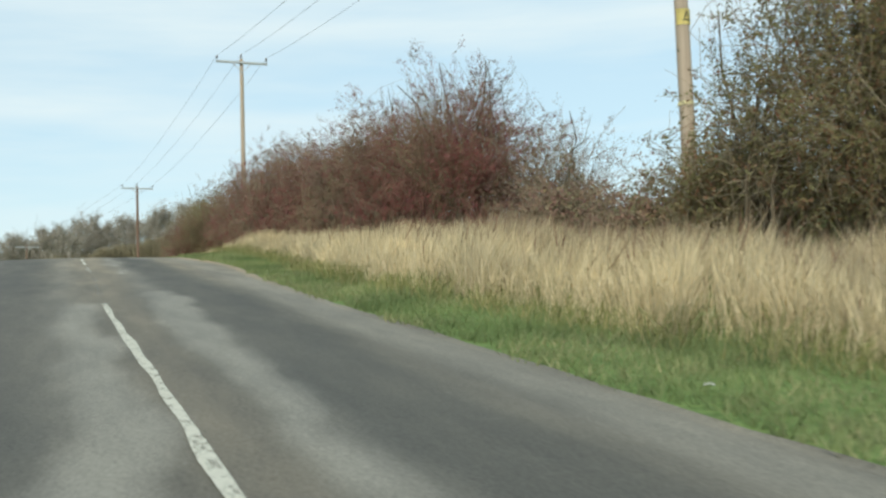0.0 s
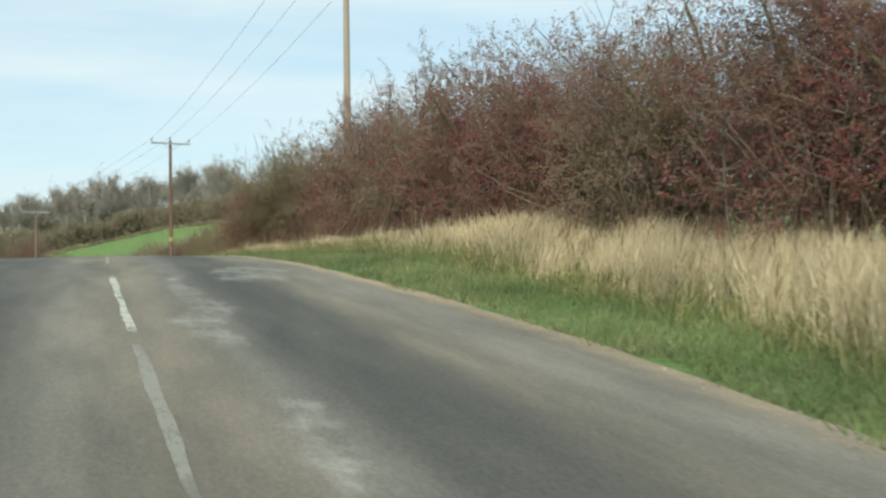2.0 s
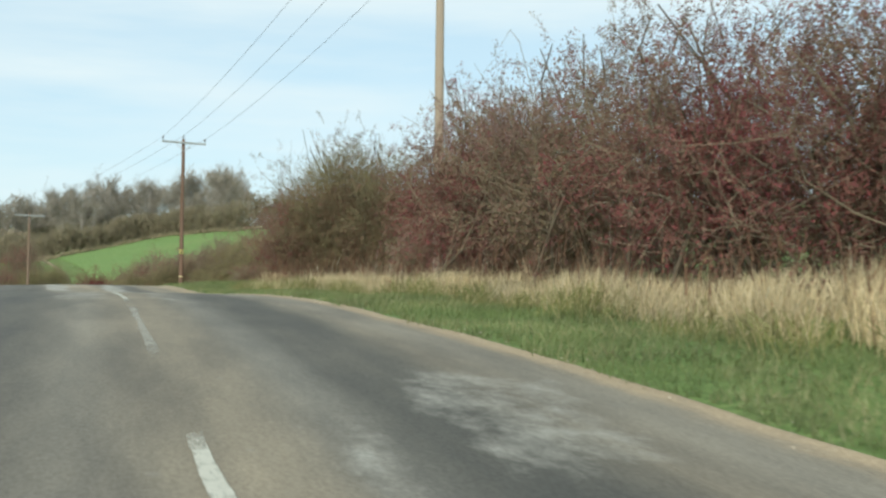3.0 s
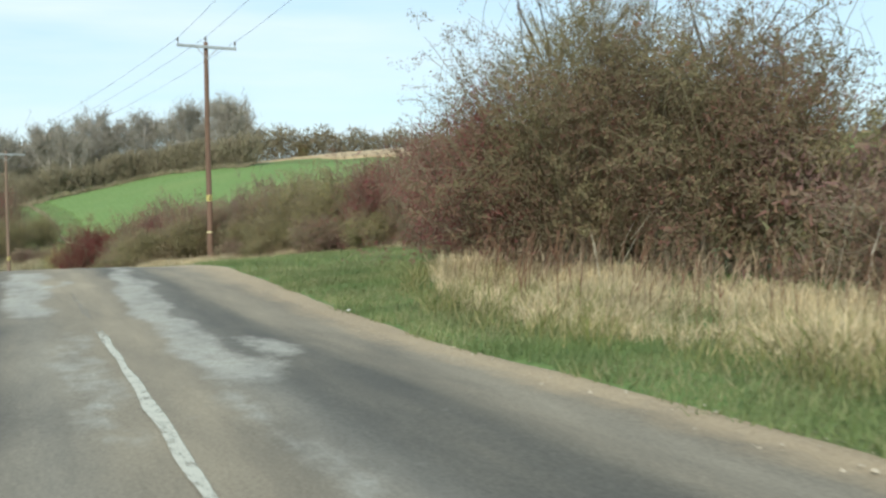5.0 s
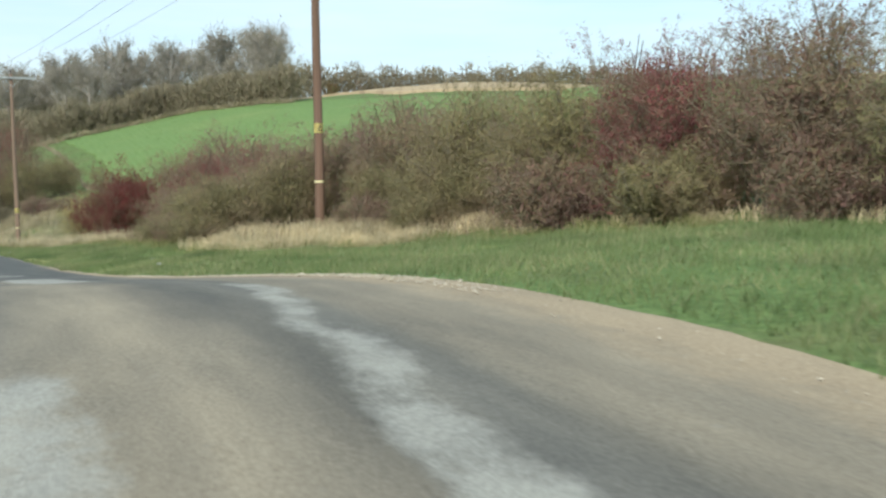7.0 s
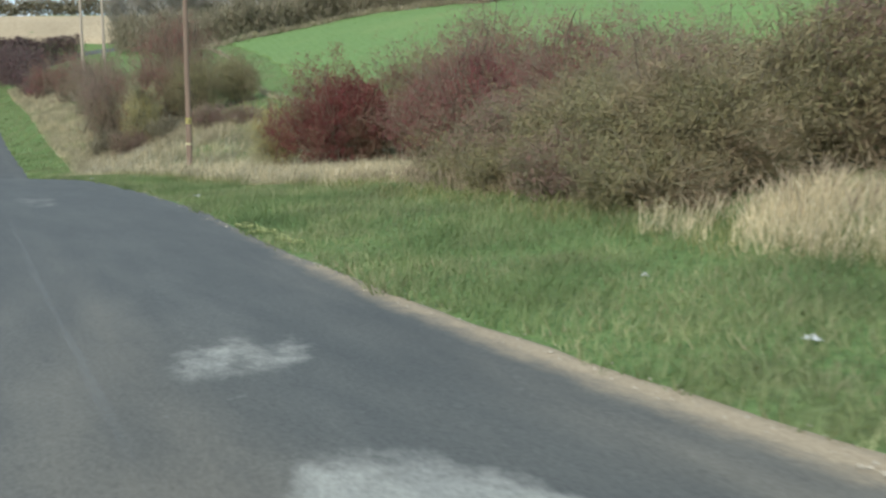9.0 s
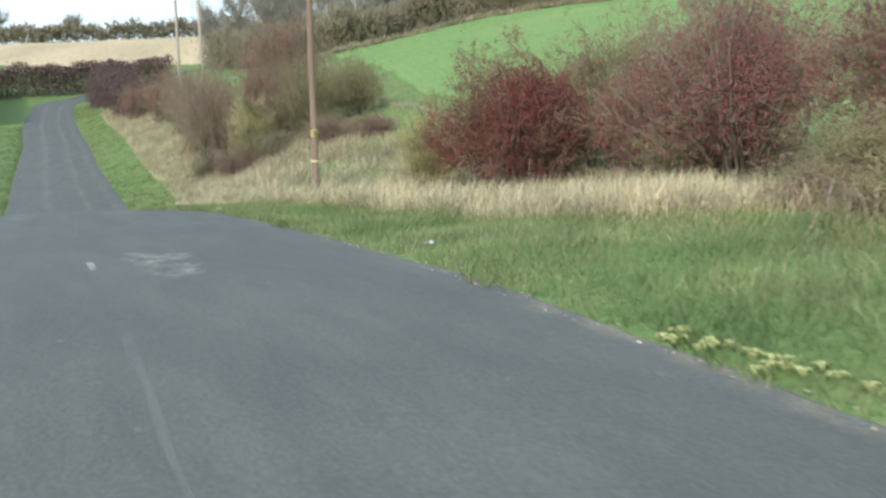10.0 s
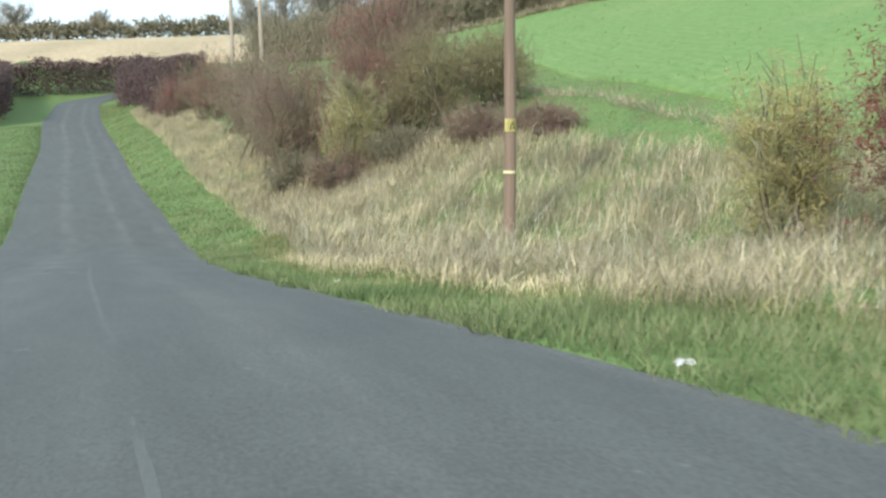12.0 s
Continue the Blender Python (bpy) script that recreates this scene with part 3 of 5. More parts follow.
def build_road():
    n = len(R_MID)
    along = np.concatenate([[0], np.cumsum(np.hypot(*np.diff(R_MID, axis=0).T))]) - 40.0
    pts, uv = [], []
    y0 = R_MID[:, 1]
    base = height(R_MID[:, 0], R_MID[:, 1])
    for f in np.concatenate([np.linspace(-1.05, 0, 22), np.linspace(0, 1, 27)[1:], [1.2, 1.4, 1.6, 1.8, 2.0]]):
        e = R_LEFT if f < 0 else R_RIGHT
        g = min(abs(f), 1.0)
        q = R_MID + g * (e - R_MID)
        z = base + 0.05 * (1 - g * g)
        if f > 1:
            way = unit_rows(R_RIGHT - R_MID)
            q = q + way * ((f - 1.0) * (SAND(y0) * 0.85 + 0.05))[:, None]
            z = np.maximum(base, height(q[:, 0], q[:, 1])) + 0.012 * (1 - (f - 1) ** 2) - 0.03 * (f - 1) ** 3
        if f < -1:
            q = q + unit_rows(R_LEFT - R_MID) * 0.1
            z = z - 0.03
        z = np.where(np.arange(n) < n - 60, z, np.maximum(z - 0.3, height(q[:, 0], q[:, 1]) + 0.08))
        pts.append(np.stack([q[:, 0], q[:, 1], z], 1))
        uv.append(np.stack([np.hypot(*(q - R_MID).T) * (1 if f > 0 else -1), along], 1))
    p, t = np.stack(pts, 1), np.stack(uv, 1)
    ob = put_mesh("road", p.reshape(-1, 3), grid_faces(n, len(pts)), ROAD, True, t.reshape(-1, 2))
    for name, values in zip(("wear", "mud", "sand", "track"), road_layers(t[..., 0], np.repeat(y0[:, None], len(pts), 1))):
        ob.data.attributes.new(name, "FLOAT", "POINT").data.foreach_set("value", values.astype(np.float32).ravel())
    tagged(ob, "worn grey asphalt country road with pale patches and sandy edge", "road", kind="structure")


def unit_rows(v):
    return v / np.maximum(np.linalg.norm(v, axis=-1, keepdims=True), 1e-9)


def road_z(x, y):
    c = CENTRE(y)
    f = np.where(x > c, (x - c) / HALF_R(y), (c - x) / HALF_L(y))
    return height(c, y) + 0.05 * (1 - f * f)


build_road()


# ---------------------------------------------------------------- plants
rng = np.random.default_rng(7)


def unit(v):
    return v / np.maximum(np.linalg.norm(v, axis=-1, keepdims=True), 1e-9)


def tubes(paths, radii, sides=3):
    """Tapered tubes along paths (n, k, 3) with radii (n, k): corners and quads."""
    n, k, _ = paths.shape
    d = unit(np.gradient(paths, axis=1))
    ref = np.where(np.abs(d[..., 2:3]) > 0.9, np.array([1.0, 0, 0]), np.array([0, 0, 1.0]))
    a = unit(np.cross(d, ref))
    b = np.cross(d, a)
    ang = np.arange(sides) * 2 * math.pi / sides
    ring = paths[:, :, None] + radii[:, :, None, None] * (np.cos(ang)[:, None] * a[:, :, None] + np.sin(ang)[:, None] * b[:, :, None])
    verts = ring.reshape(-1, 3)
    base = (np.arange(n)[:, None, None] * k + np.arange(k - 1)[None, :, None]) * sides
    s, s2 = np.arange(sides), (np.arange(sides) + 1) % sides
    f = np.stack([base + s, base + s2, base + sides + s2, base + sides + s], -1).reshape(-1, 4)
    return verts, f


def leaves(points, size, up=0.3, slim=0.36):
    """A small pointed leaf at every point: corners and triangles."""
    n = len(points)
    d = unit(rng.normal(size=(n, 3)) + [0, 0, up])
    s = unit(np.cross(d, rng.normal(size=(n, 3))))
    l = (size * rng.uniform(0.6, 1.35, n))[:, None]
    v = np.stack([points - s * l * slim, points + s * l * slim, points + d * l], 1).reshape(-1, 3)
    return v, np.arange(n)[:, None] * 3 + np.arange(3)


def crown_points(n, rx, ry, h, low, lumpiness, seed):
    """Points in an uneven crown standing on the origin, denser towards its skin, and the ways outward."""
    g = np.random.default_rng(seed)
    d = unit(g.normal(size=(n, 3)))
    ph = g.uniform(0, 6.28, 6)
    rad = 1 + lumpiness * (np.sin(3 * np.arctan2(d[:, 1], d[:, 0]) + ph[0]) * 0.5 + np.sin(5 * d[:, 2] + 4 * d[:, 0] + ph[1]) * 0.5
                           + np.sin(7 * d[:, 0] - 6 * d[:, 1] + ph[2]) * 0.4 + np.sin(11 * d[:, 2] + 9 * d[:, 1] + ph[3]) * 0.3)
    u = g.uniform(0, 1, n) ** 0.42
    p = d * (u * rad)[:, None] * [rx, ry, h * 0.5]
    p[:, 2] += h * 0.5
    t = np.clip(2 * p[:, 2] / h - 1, -1, 0)
    p[:, :2] *= (1 / np.maximum(np.sqrt(1 - t * t), 0.45) ** 0.75)[:, None]
    keep = p[:, 2] > low
    return p[keep], d[keep]


def bush(name, label, x, y, rx, ry, h, mat, seed, leaf=0.075, sprays=420, per=24, spread=1.0, lumpiness=0.22, low=0.15, twigs=1.0, cat="bush", group="", lift=0.0, bare=0.0, wood=None, arcs=1.0, slim=0.36, shoots=16):
    """A hedgerow bush: stems from the ground, limbs that end in sprays, leaves clumped along the sprays and a dense inside."""
    g = np.random.default_rng(seed)
    z0 = float(height(x, y)) - 0.05 + lift
    root = new(name)
    root.location = (x, y, z0)
    tagged(root, label, cat, group)
    s = np.linspace(0, 1, 7)[None, :, None]
    # stems
    ns = int(9 + 3 * rx * ry)
    foot = np.stack([g.normal(0, rx * 0.25, ns), g.normal(0, ry * 0.25, ns), np.zeros(ns)], 1)
    a = g.uniform(0, 6.28, ns)
    tip = np.stack([np.cos(a) * rx * g.uniform(0.1, 0.6, ns), np.sin(a) * ry * g.uniform(0.1, 0.6, ns), h * g.uniform(0.5, 0.92, ns)], 1)
    stem = foot[:, None] * (1 - s) + tip[:, None] * s + np.sin(s * math.pi) * g.normal(0, 0.05 * h, (ns, 1, 3)) * [1, 1, 0.3] + g.normal(0, 0.03 * h, (ns, 7, 3)) * s
    v1, f1 = tubes(stem, np.linspace(1, 0.25, 7)[None] * g.uniform(0.018, 0.045, (ns, 1)) * (h / 4) ** 0.5, 5)
    # limbs reach the skin of an uneven crown
    p, d = crown_points(int(34 + 13 * (rx + ry) * h ** 0.5), rx, ry, h, low, lumpiness, seed + 1)
    nl = len(p)
    root_of = stem[g.integers(0, ns, nl), g.integers(1, 5, nl)]
    limb = root_of[:, None] * (1 - s) + p[:, None] * s + np.sin(s * math.pi) * g.normal(0, 0.05 * h, (nl, 1, 3)) + g.normal(0, 0.012 * h, (nl, 7, 3)) * s
    # sprays leave the outer half of the limbs
    m = int(sprays)
    k = g.integers(0, nl, m)
    t = g.uniform(0.45, 1.0, m) * 6
    i = np.clip(t.astype(int), 0, 5)
    start = limb[k, i] + (limb[k, i + 1] - limb[k, i]) * (t - i)[:, None] + g.normal(0, 0.035 * (rx + ry), (m, 3))
    length = g.uniform(0.3, 0.9, m)[:, None] * (0.22 + 0.075 * h)
    way = unit(d[k] * [1, 1, 0.6] + g.normal(0, 0.6, (m, 3)) + [0, 0, 0.3])
    free = np.arange(m) < shoots
    length = np.where(free[:, None], length * 1.7 + 0.15, length)
    start[:, 2] = np.maximum(start[:, 2], 0.05)
    s4 = np.linspace(0, 1, 3)[None, :, None]
    spray = start[:, None] + way[:, None] * length[:, None] * s4 + g.normal(0, 0.06, (m, 3, 3)) * s4 * spread
    rad = np.linspace(1, 0.3, 3)[None] * g.uniform(0.004, 0.009, (m, 1)) * twigs
    v2, f2 = tubes(spray[::2], rad[::2], 3) if slim < 0.3 else tubes(spray, rad, 3)
    nb = int((8 + 4 * h) * arcs)
    a2, zt = g.uniform(0, 6.28, nb), g.uniform(0.3, 0.9, nb)
    wide = np.sqrt(np.maximum(0.05, 1 - (2 * zt - 1) ** 2)) * g.uniform(0.8, 1.02, nb)
    end = np.stack([np.cos(a2) * rx * wide, np.sin(a2) * ry * wide, h * zt], 1)
    beg = np.stack([np.cos(a2) * rx * 0.3, np.sin(a2) * ry * 0.3, h * zt * g.uniform(0.15, 0.5, nb)], 1)
    arc = beg[:, None] * (1 - s) + end[:, None] * s + np.sin(s * math.pi) * g.normal(0, 0.09 * h, (nb, 1, 3)) + g.normal(0, 0.015 * h, (nb, 7, 3)) * s
    arc = np.concatenate([arc, limb])
    arc[..., 2] = np.maximum(arc[..., 2], 0.1)
    v4, f4 = tubes(arc, np.linspace(1, 0.35, 7)[None] * g.uniform(0.006, 0.014, (len(arc), 1)), 3)
    br = tagged(put_mesh("branch_growth", v4, f4, wood or TWIG), kind="stuff")
    br.parent = root
    st = tagged(put_mesh("stem_growth", v1, f1, BARK), kind="stuff")
    st.parent = root
    tw = tagged(put_mesh("twig_growth", v2, f2, wood or TWIG), kind="stuff")
    tw.parent = root
    # leaves, thickest towards the ends of the sprays
    k = np.repeat(np.arange(m), per)
    k = k[g.uniform(0, 1, len(k)) > np.where(free[k], 0.65, 0) + bare * np.clip(start[k, 2] / h, 0, 1)]
    t = g.uniform(0.02, 1.0, len(k)) ** 0.7 * 1.05
    seg = np.clip((t * 2).astype(int), 0, 1)
    fr = t * 2 - seg
    q = spray[k, seg] * (1 - fr)[:, None] + spray[k, seg + 1] * fr[:, None] + g.normal(0, 0.04 * spread, (len(k), 3))
    q[:, 2] = np.maximum(q[:, 2], 0.04)
    v3, f3 = leaves(q, leaf, 0.3, slim)
    # old twigs and leaves packed inside
    inner, _ = crown_points(int(len(k) * 0.3), rx * 0.74, ry * 0.74, h * 0.82, 0.05, lumpiness, seed + 2)
    v5, f5 = leaves(inner, leaf * 2.4, 0.8, 0.08)
    fo = tagged(put_mesh("foliage", np.concatenate([v3, v5]), np.concatenate([f3, f5 + len(v3)]), mat, False), kind="stuff")
    fo.parent = root
    return root


def blades(name, pts, h, w, lean, mat, label, cat, head=0.0, uneven=0.38):
    """Grass blades or stalks at pts (n, 2): one object of loose stuff."""
    n = len(pts)
    z = height(pts[:, 0], pts[:, 1]) - 0.03
    base = np.stack([pts[:, 0], pts[:, 1], z], 1)
    hh = (h * rng.uniform(0.5, 1.2, n) * (1 + uneven * lumps(pts[:, 0], pts[:, 1], 1.1, 3.0)))[:, None]
    a = rng.uniform(0, 6.28, n)
    side = np.stack([np.cos(a), np.sin(a), np.zeros(n)], 1) * (w * rng.uniform(0.6, 1.4, n))[:, None]
    bend = np.stack([rng.normal(0.09, lean * 0.85, n), rng.normal(-0.04, lean * 0.85, n), np.zeros(n)], 1) * hh
    mid = base + [0, 0, 0.6] * hh + bend * 0.5
    tip = base + [0, 0, 1.0] * hh + bend
    if h < 0.2:
        v = np.stack([base - side * 1.3, base + side * 1.3, tip], 1).reshape(-1, 3)
        f = np.arange(n)[:, None] * 3 + [0, 1, 2]
    else:
        wm = 0.7 + 1.6 * head
        v = np.stack([base - side, base + side, tip, mid + side * wm, mid - side * wm, tip + bend * 0.12], 1).reshape(-1, 3)
        i = np.arange(n)[:, None] * 6
        f = np.concatenate([i + [0, 1, 2], i + [3, 4, 5]])
    ob = put_mesh(name, v, f, mat, False)
    return tagged(ob, label, cat, kind="stuff")


def belt(n, y0, y1, d0, d1):
    """Scattered points right of the road between y0 and y1, at d0(y) to d1(y) metres from its edge."""
    y = rng.uniform(y0, y1, n)
    a, b = d0(y), d1(y)
    d = a + (b - a) * rng.uniform(0, 1, n)
    x = CENTRE(y) + HALF_R(y) + d
    return np.stack([x, y], 1)


def table(*rows):
    ys, vs = np.array(rows, float).T
    return lambda y: np.interp(y, ys, vs)


VERGE = table((-30, 1.9), (5, 1.85), (9, 1.5), (13, 1.3), (20, 1.3), (25, 1.5), (30, 1.8), (36, 2.0), (41, 2.2), (46, 1.5), (52, 1.2), (54.5, 1.5), (57, 2.3), (60, 4.5), (62, 7.0), (70, 7.2), (75, 6.6),
              (78.5, 4.6), (81, 2.9), (84, 2.9), (89, 3.0), (96, 2.7), (99.5, 2.0), (103, 1.8), (106.5, 1.4), (109, 1.1), (112.4, 0.8), (118, 1.1), (125, 1.7), (137, 2.2), (157, 2.4), (240, 2.4))
HEDGE = table((-30, 5.2), (24, 4.7), (30, 4.1), (44, 3.7), (50, 3.7), (57, 3.8), (60, 5.7), (62, 8.2), (70, 8.1), (76, 7.4), (84, 6.6), (88, 4.0), (93, 4.6), (97, 6.2),
              (104, 9.5), (110, 11.5), (116, 11.5), (124, 9.5), (132, 6.5), (140, 5.0), (157, 4.6), (240, 4.2))


# ---------------------------------------------------------------- fields, far and near
def sheet(name, xs, ys, lift, mat, label):
    """A sheet of crop that lies on the ground: ys rows, xs(y) columns."""
    p = np.stack([np.stack([x, np.full_like(x, y)], 1) for y in ys for x in [xs(y)]])
    z = height(p[..., 0], p[..., 1]) + lift
    for rim in (z[0], z[-1], z[:, 0], z[:, -1]):
        rim -= lift + 0.3
    ob = put_mesh(name, np.concatenate([p, z[..., None]], -1).reshape(-1, 3), grid_faces(p.shape[0], p.shape[1]), mat)
    return tagged(ob, label, "field", kind="structure")


def crop_left(y):
    return np.interp(y, [70, 90, 105, 120.6, 133.4, 157, 186, 200, 222], [27, 22, 13.8, 10.2, 8.1, 7.6, 5, 3.5, 20])


def crop_right(y):
    return np.interp(y, [70, 144, 155, 170, 192, 204], [72, 55, 41, 31.5, 19, 7])


sheet("crop_field", lambda y: crop_left(y) + (crop_right(y) - crop_left(y)) * np.linspace(0, 1, 46) ** 1.6 + 0.1 * math.sin(y * 0.9), np.arange(70, 204, 0.8), 0.1, CROP,
      "young bright green crop on a rising hillside")
sheet("stubble_field", lambda y: CENTRE(y) + np.linspace(-170, 60, 36), np.arange(270, 330, 3.0), 0.1, STUBBLE, "pale tan stubble field on the far hillside")
sheet("stubble_field", lambda y: np.interp(y, [150, 165, 200], [60, 40, 35]) + np.geomspace(1, 250, 70) - 1, np.arange(150, 330, 2.5), 0.3, STUBBLE, "tan stubble strip along the top of the hill")


# ---------------------------------------------------------------- overhead line
def rod(bm, a, b, r0, r1, n=10):
    """A tapered rod from a to b added to bm."""
    a, b = Vector(a), Vector(b)
    m = Matrix.Translation((a + b) / 2) @ (b - a).to_track_quat("Z", "Y").to_matrix().to_4x4()
    bmesh.ops.create_cone(bm, cap_ends=True, segments=n, radius1=r0, radius2=r1, depth=(b - a).length, matrix=m)


def box(bm, centre, size, turn=None):
    m = Matrix.Translation(centre) @ (turn or Matrix()) @ Matrix.Diagonal((*size, 1))
    bmesh.ops.create_cube(bm, size=1.0, matrix=m)


def soften(bm, r):
    bmesh.ops.bevel(bm, geom=bm.edges[:], offset=r, segments=1, affect="EDGES")


ARM = 1.25


def pole(x, y, tall, heading, sign, label, arm=True, lean=0.0, gap=1.35, wood=POLEWOOD):
    """A wooden line pole with cross-arm, three insulators, danger plate and band."""
    root = new("utility_pole")
    z = float(height(x, y)) - 0.1
    root.matrix_basis = pose(x, y, z, 0, lean, heading)
    tagged(root, label, "utility pole", "poles of the overhead line")
    bm = bmesh.new()
    rings = 9
    prev = None
    for i in range(rings):
        t = i / (rings - 1)
        r = 0.13 - 0.04 * t
        ring = [bm.verts.new((r * math.cos(k * math.pi / 6) + 0.012 * math.sin(t * 9), r * math.sin(k * math.pi / 6) + 0.012 * math.cos(t * 7), (tall + 0.1) * t)) for k in range(12)]
        if prev:
            for k in range(12):
                bm.faces.new((prev[k], prev[(k + 1) % 12], ring[(k + 1) % 12], ring[k])).smooth = True
        prev = ring
    bm.faces.new(prev)
    part("shaft", bm, wood, root)
    if arm:
        bm = bmesh.new()
        box(bm, (0, -0.14, tall - 0.12), (2 * ARM, 0.09, 0.11))
        soften(bm, 0.01)
        part("crossarm", bm, GALV, root, "grey steel crossarm")
        for s in (-1, 1):
            bm = bmesh.new()
            rod(bm, (s * 0.45, -0.15, tall - 0.16), (0, -0.16, tall - 0.6), 0.018, 0.018, 6)
            part("brace", bm, GALV, root)
        for px, base in ((-ARM + 0.05, tall - 0.06), (0, tall + 0.08), (ARM - 0.05, tall - 0.06)):
            bm = bmesh.new()
            py = -0.14 if px else 0
            rod(bm, (px, py, base), (px, py, base + 0.12), 0.015, 0.015, 6)
            for k in range(3):
                rod(bm, (px, py, base + 0.1 + 0.05 * k), (px, py, base + 0.15 + 0.05 * k), 0.06 - 0.012 * k, 0.03, 8)
            part("insulator", bm, CERAMIC, root, "dark glazed insulator")
    if sign:
        bm = bmesh.new()
        r = 0.131
        cols = [bm.verts.new((r * math.sin(a), -r * math.cos(a), zz)) for zz in (sign - 0.13, sign + 0.13) for a in np.linspace(-1.3, 1.3, 9)]
        for k in range(8):
            bm.faces.new((cols[k], cols[k + 1], cols[k + 10], cols[k + 9]))
        bmesh.ops.solidify(bm, geom=bm.faces[:], thickness=0.004)
        plate = part("danger_plate", bm, YELLOWSIGN, root, "yellow danger plate")
        bm = bmesh.new()
        rr = 0.139
        tri = [(-0.5, -0.075), (0.5, -0.075), (0.0, 0.09)]
        outer = [bm.verts.new((rr * math.sin(a * 0.95), -rr * math.cos(a * 0.95), sign + b)) for a, b in tri]
        inner = [bm.verts.new((rr * math.sin(a * 0.6), -rr * math.cos(a * 0.6), sign + b * 0.55 - 0.008)) for a, b in tri]
        for k in range(3):
            bm.faces.new((outer[k], outer[(k + 1) % 3], inner[(k + 1) % 3], inner[k]))
        part("triangle_mark", bm, BLACKPAINT, plate)
        bm = bmesh.new()
        rod(bm, (0, 0, sign - gap - 0.03), (0, 0, sign - gap + 0.03), 0.132, 0.131, 14)
        part("band", bm, WHITEBAND, root, "pale metal band")
    return root


POLES = [(10.2, 13.5, 9.47, -2), (10.49, 48.75, 10.05, 1), (9.5, 85.05, 9.0, 8), (1.6, 119.65, 9.9, 14)]
for (px, py, tall, hd), sg, gp in zip(POLES, (4.17, 0, 2.69, 2.55), (1.4, 1.4, 1.4, 0.95)):
    pole(px, py, tall, hd, sg, "brown weathered wooden pole with steel crossarm and yellow plate", lean=0.4, gap=gp, wood=DARKPOLE if 80 < py < 100 else MIDPOLE if py > 100 else POLEWOOD)

# a pair of poles joined at the top further on
H_POLES = [(-5.97, 159.0), (-4.32, 157.8)]
for k, (hx, hy) in enumerate(H_POLES):
    pole(hx, hy, 10.2, 30, 0, "grey wooden pole of a twin pole beside the far hedge", arm=(k == 0))


def wire(a, b, sag, label):
    """One bare conductor hanging between two places."""
    a, b = np.array(a), np.array(b)
    s = np.linspace(0, 1, 25)[:, None]
    p = a * (1 - s) + b * s
    p[:, 2] -= 4 * sag * (s * (1 - s))[:, 0]
    v, f = tubes(p[None], np.full((1, 25), 0.007), 5)
    ob = put_mesh("overhead_wire", v, f, WIRE)
    tagged(ob, label, "wire", "overhead wires")


def arm_points(x, y, tall, heading):
    m = pose(x, y, float(height(x, y)) - 0.1, 0, 0.4, heading)
    return [m @ Vector(q) for q in ((-ARM + 0.05, -0.14, tall + 0.16), (0, 0, tall + 0.3), (ARM - 0.05, -0.14, tall + 0.16))]


SPANS = [(10.2, -22.0, 9.1, 0)] + POLES + [(-5.97, 159.0, 10.2, 30), (-16, 204.0, 9.0, 20)]
for s0, s1 in zip(SPANS, SPANS[1:]):
    for a, b in zip(arm_points(*s0), arm_points(*s1)):
        wire(a, b, 0.45, "thin bare wire strung between the poles")


# ---------------------------------------------------------------- field gate
def gate(x, y, heading, length, label):
    """A galvanised field gate with its hanging posts."""
    root = new("field_gate")
    root.matrix_basis = pose(x, y, float(height(x, y)), 0, 0, heading)
    tagged(root, label, "gate")
    bm = bmesh.new()
    box(bm, (0, 0, 0.58), (0.09, 0.09, 1.25))
    soften(bm, 0.012)
    part("gatepost", bm, GREYWOOD, root, "pale grey timber gatepost")
    for zz in (0.18, 0.36, 0.54, 0.76, 1.12):
        bm = bmesh.new()
        rod(bm, (0.12, 0, zz), (length, 0, zz), 0.022, 0.022, 8)
        part("rail", bm, GALV, root)
    for xx in (0.2, length * 0.5, length):
        bm = bmesh.new()
        rod(bm, (xx, 0, 0.14), (xx, 0, 1.14), 0.024, 0.024, 8)
        part("upright", bm, GALV, root)
    bm = bmesh.new()
    rod(bm, (0.14, 0, 0.2), (length * 0.5, 0, 1.1), 0.018, 0.018, 8)
    part("diagonal_brace", bm, GALV, root)
    return root


gate(12.6, 65.57, -78, 3.6, "galvanised five-bar field gate closed on a pale timber post")


def post(x, y, h, w, label, lean=0.0):
    root = new("fence_post")
    root.matrix_basis = pose(x, y, float(height(x, y)) - 0.05, lean, 0, 12)
    tagged(root, label, "post")
    bm = bmesh.new()
    box(bm, (0, 0, h / 2), (w, w, h))
    soften(bm, w * 0.12)
    part("timber", bm, GREYWOOD, root)


post(12.98, 67.4, 1.28, 0.09, "tall pale grey square timber post beside the gate")
post(5.75, 93.8, 0.42, 0.022, "short thin pale marker stake in the hedge bottom", 14)
post(6.2, 88.7, 0.36, 0.02, "short thin pale marker stake in the grass", -4)


# ---------------------------------------------------------------- hedgerow bushes
def row(items, name, label, group):
    for i, (x, y, rx, ry, h, mat, extra) in enumerate(items):
        bush(name, label, x, y, rx, ry, h, mat, 100 + int(abs(x * 13 + y * 7)) + i, group=group, **extra)


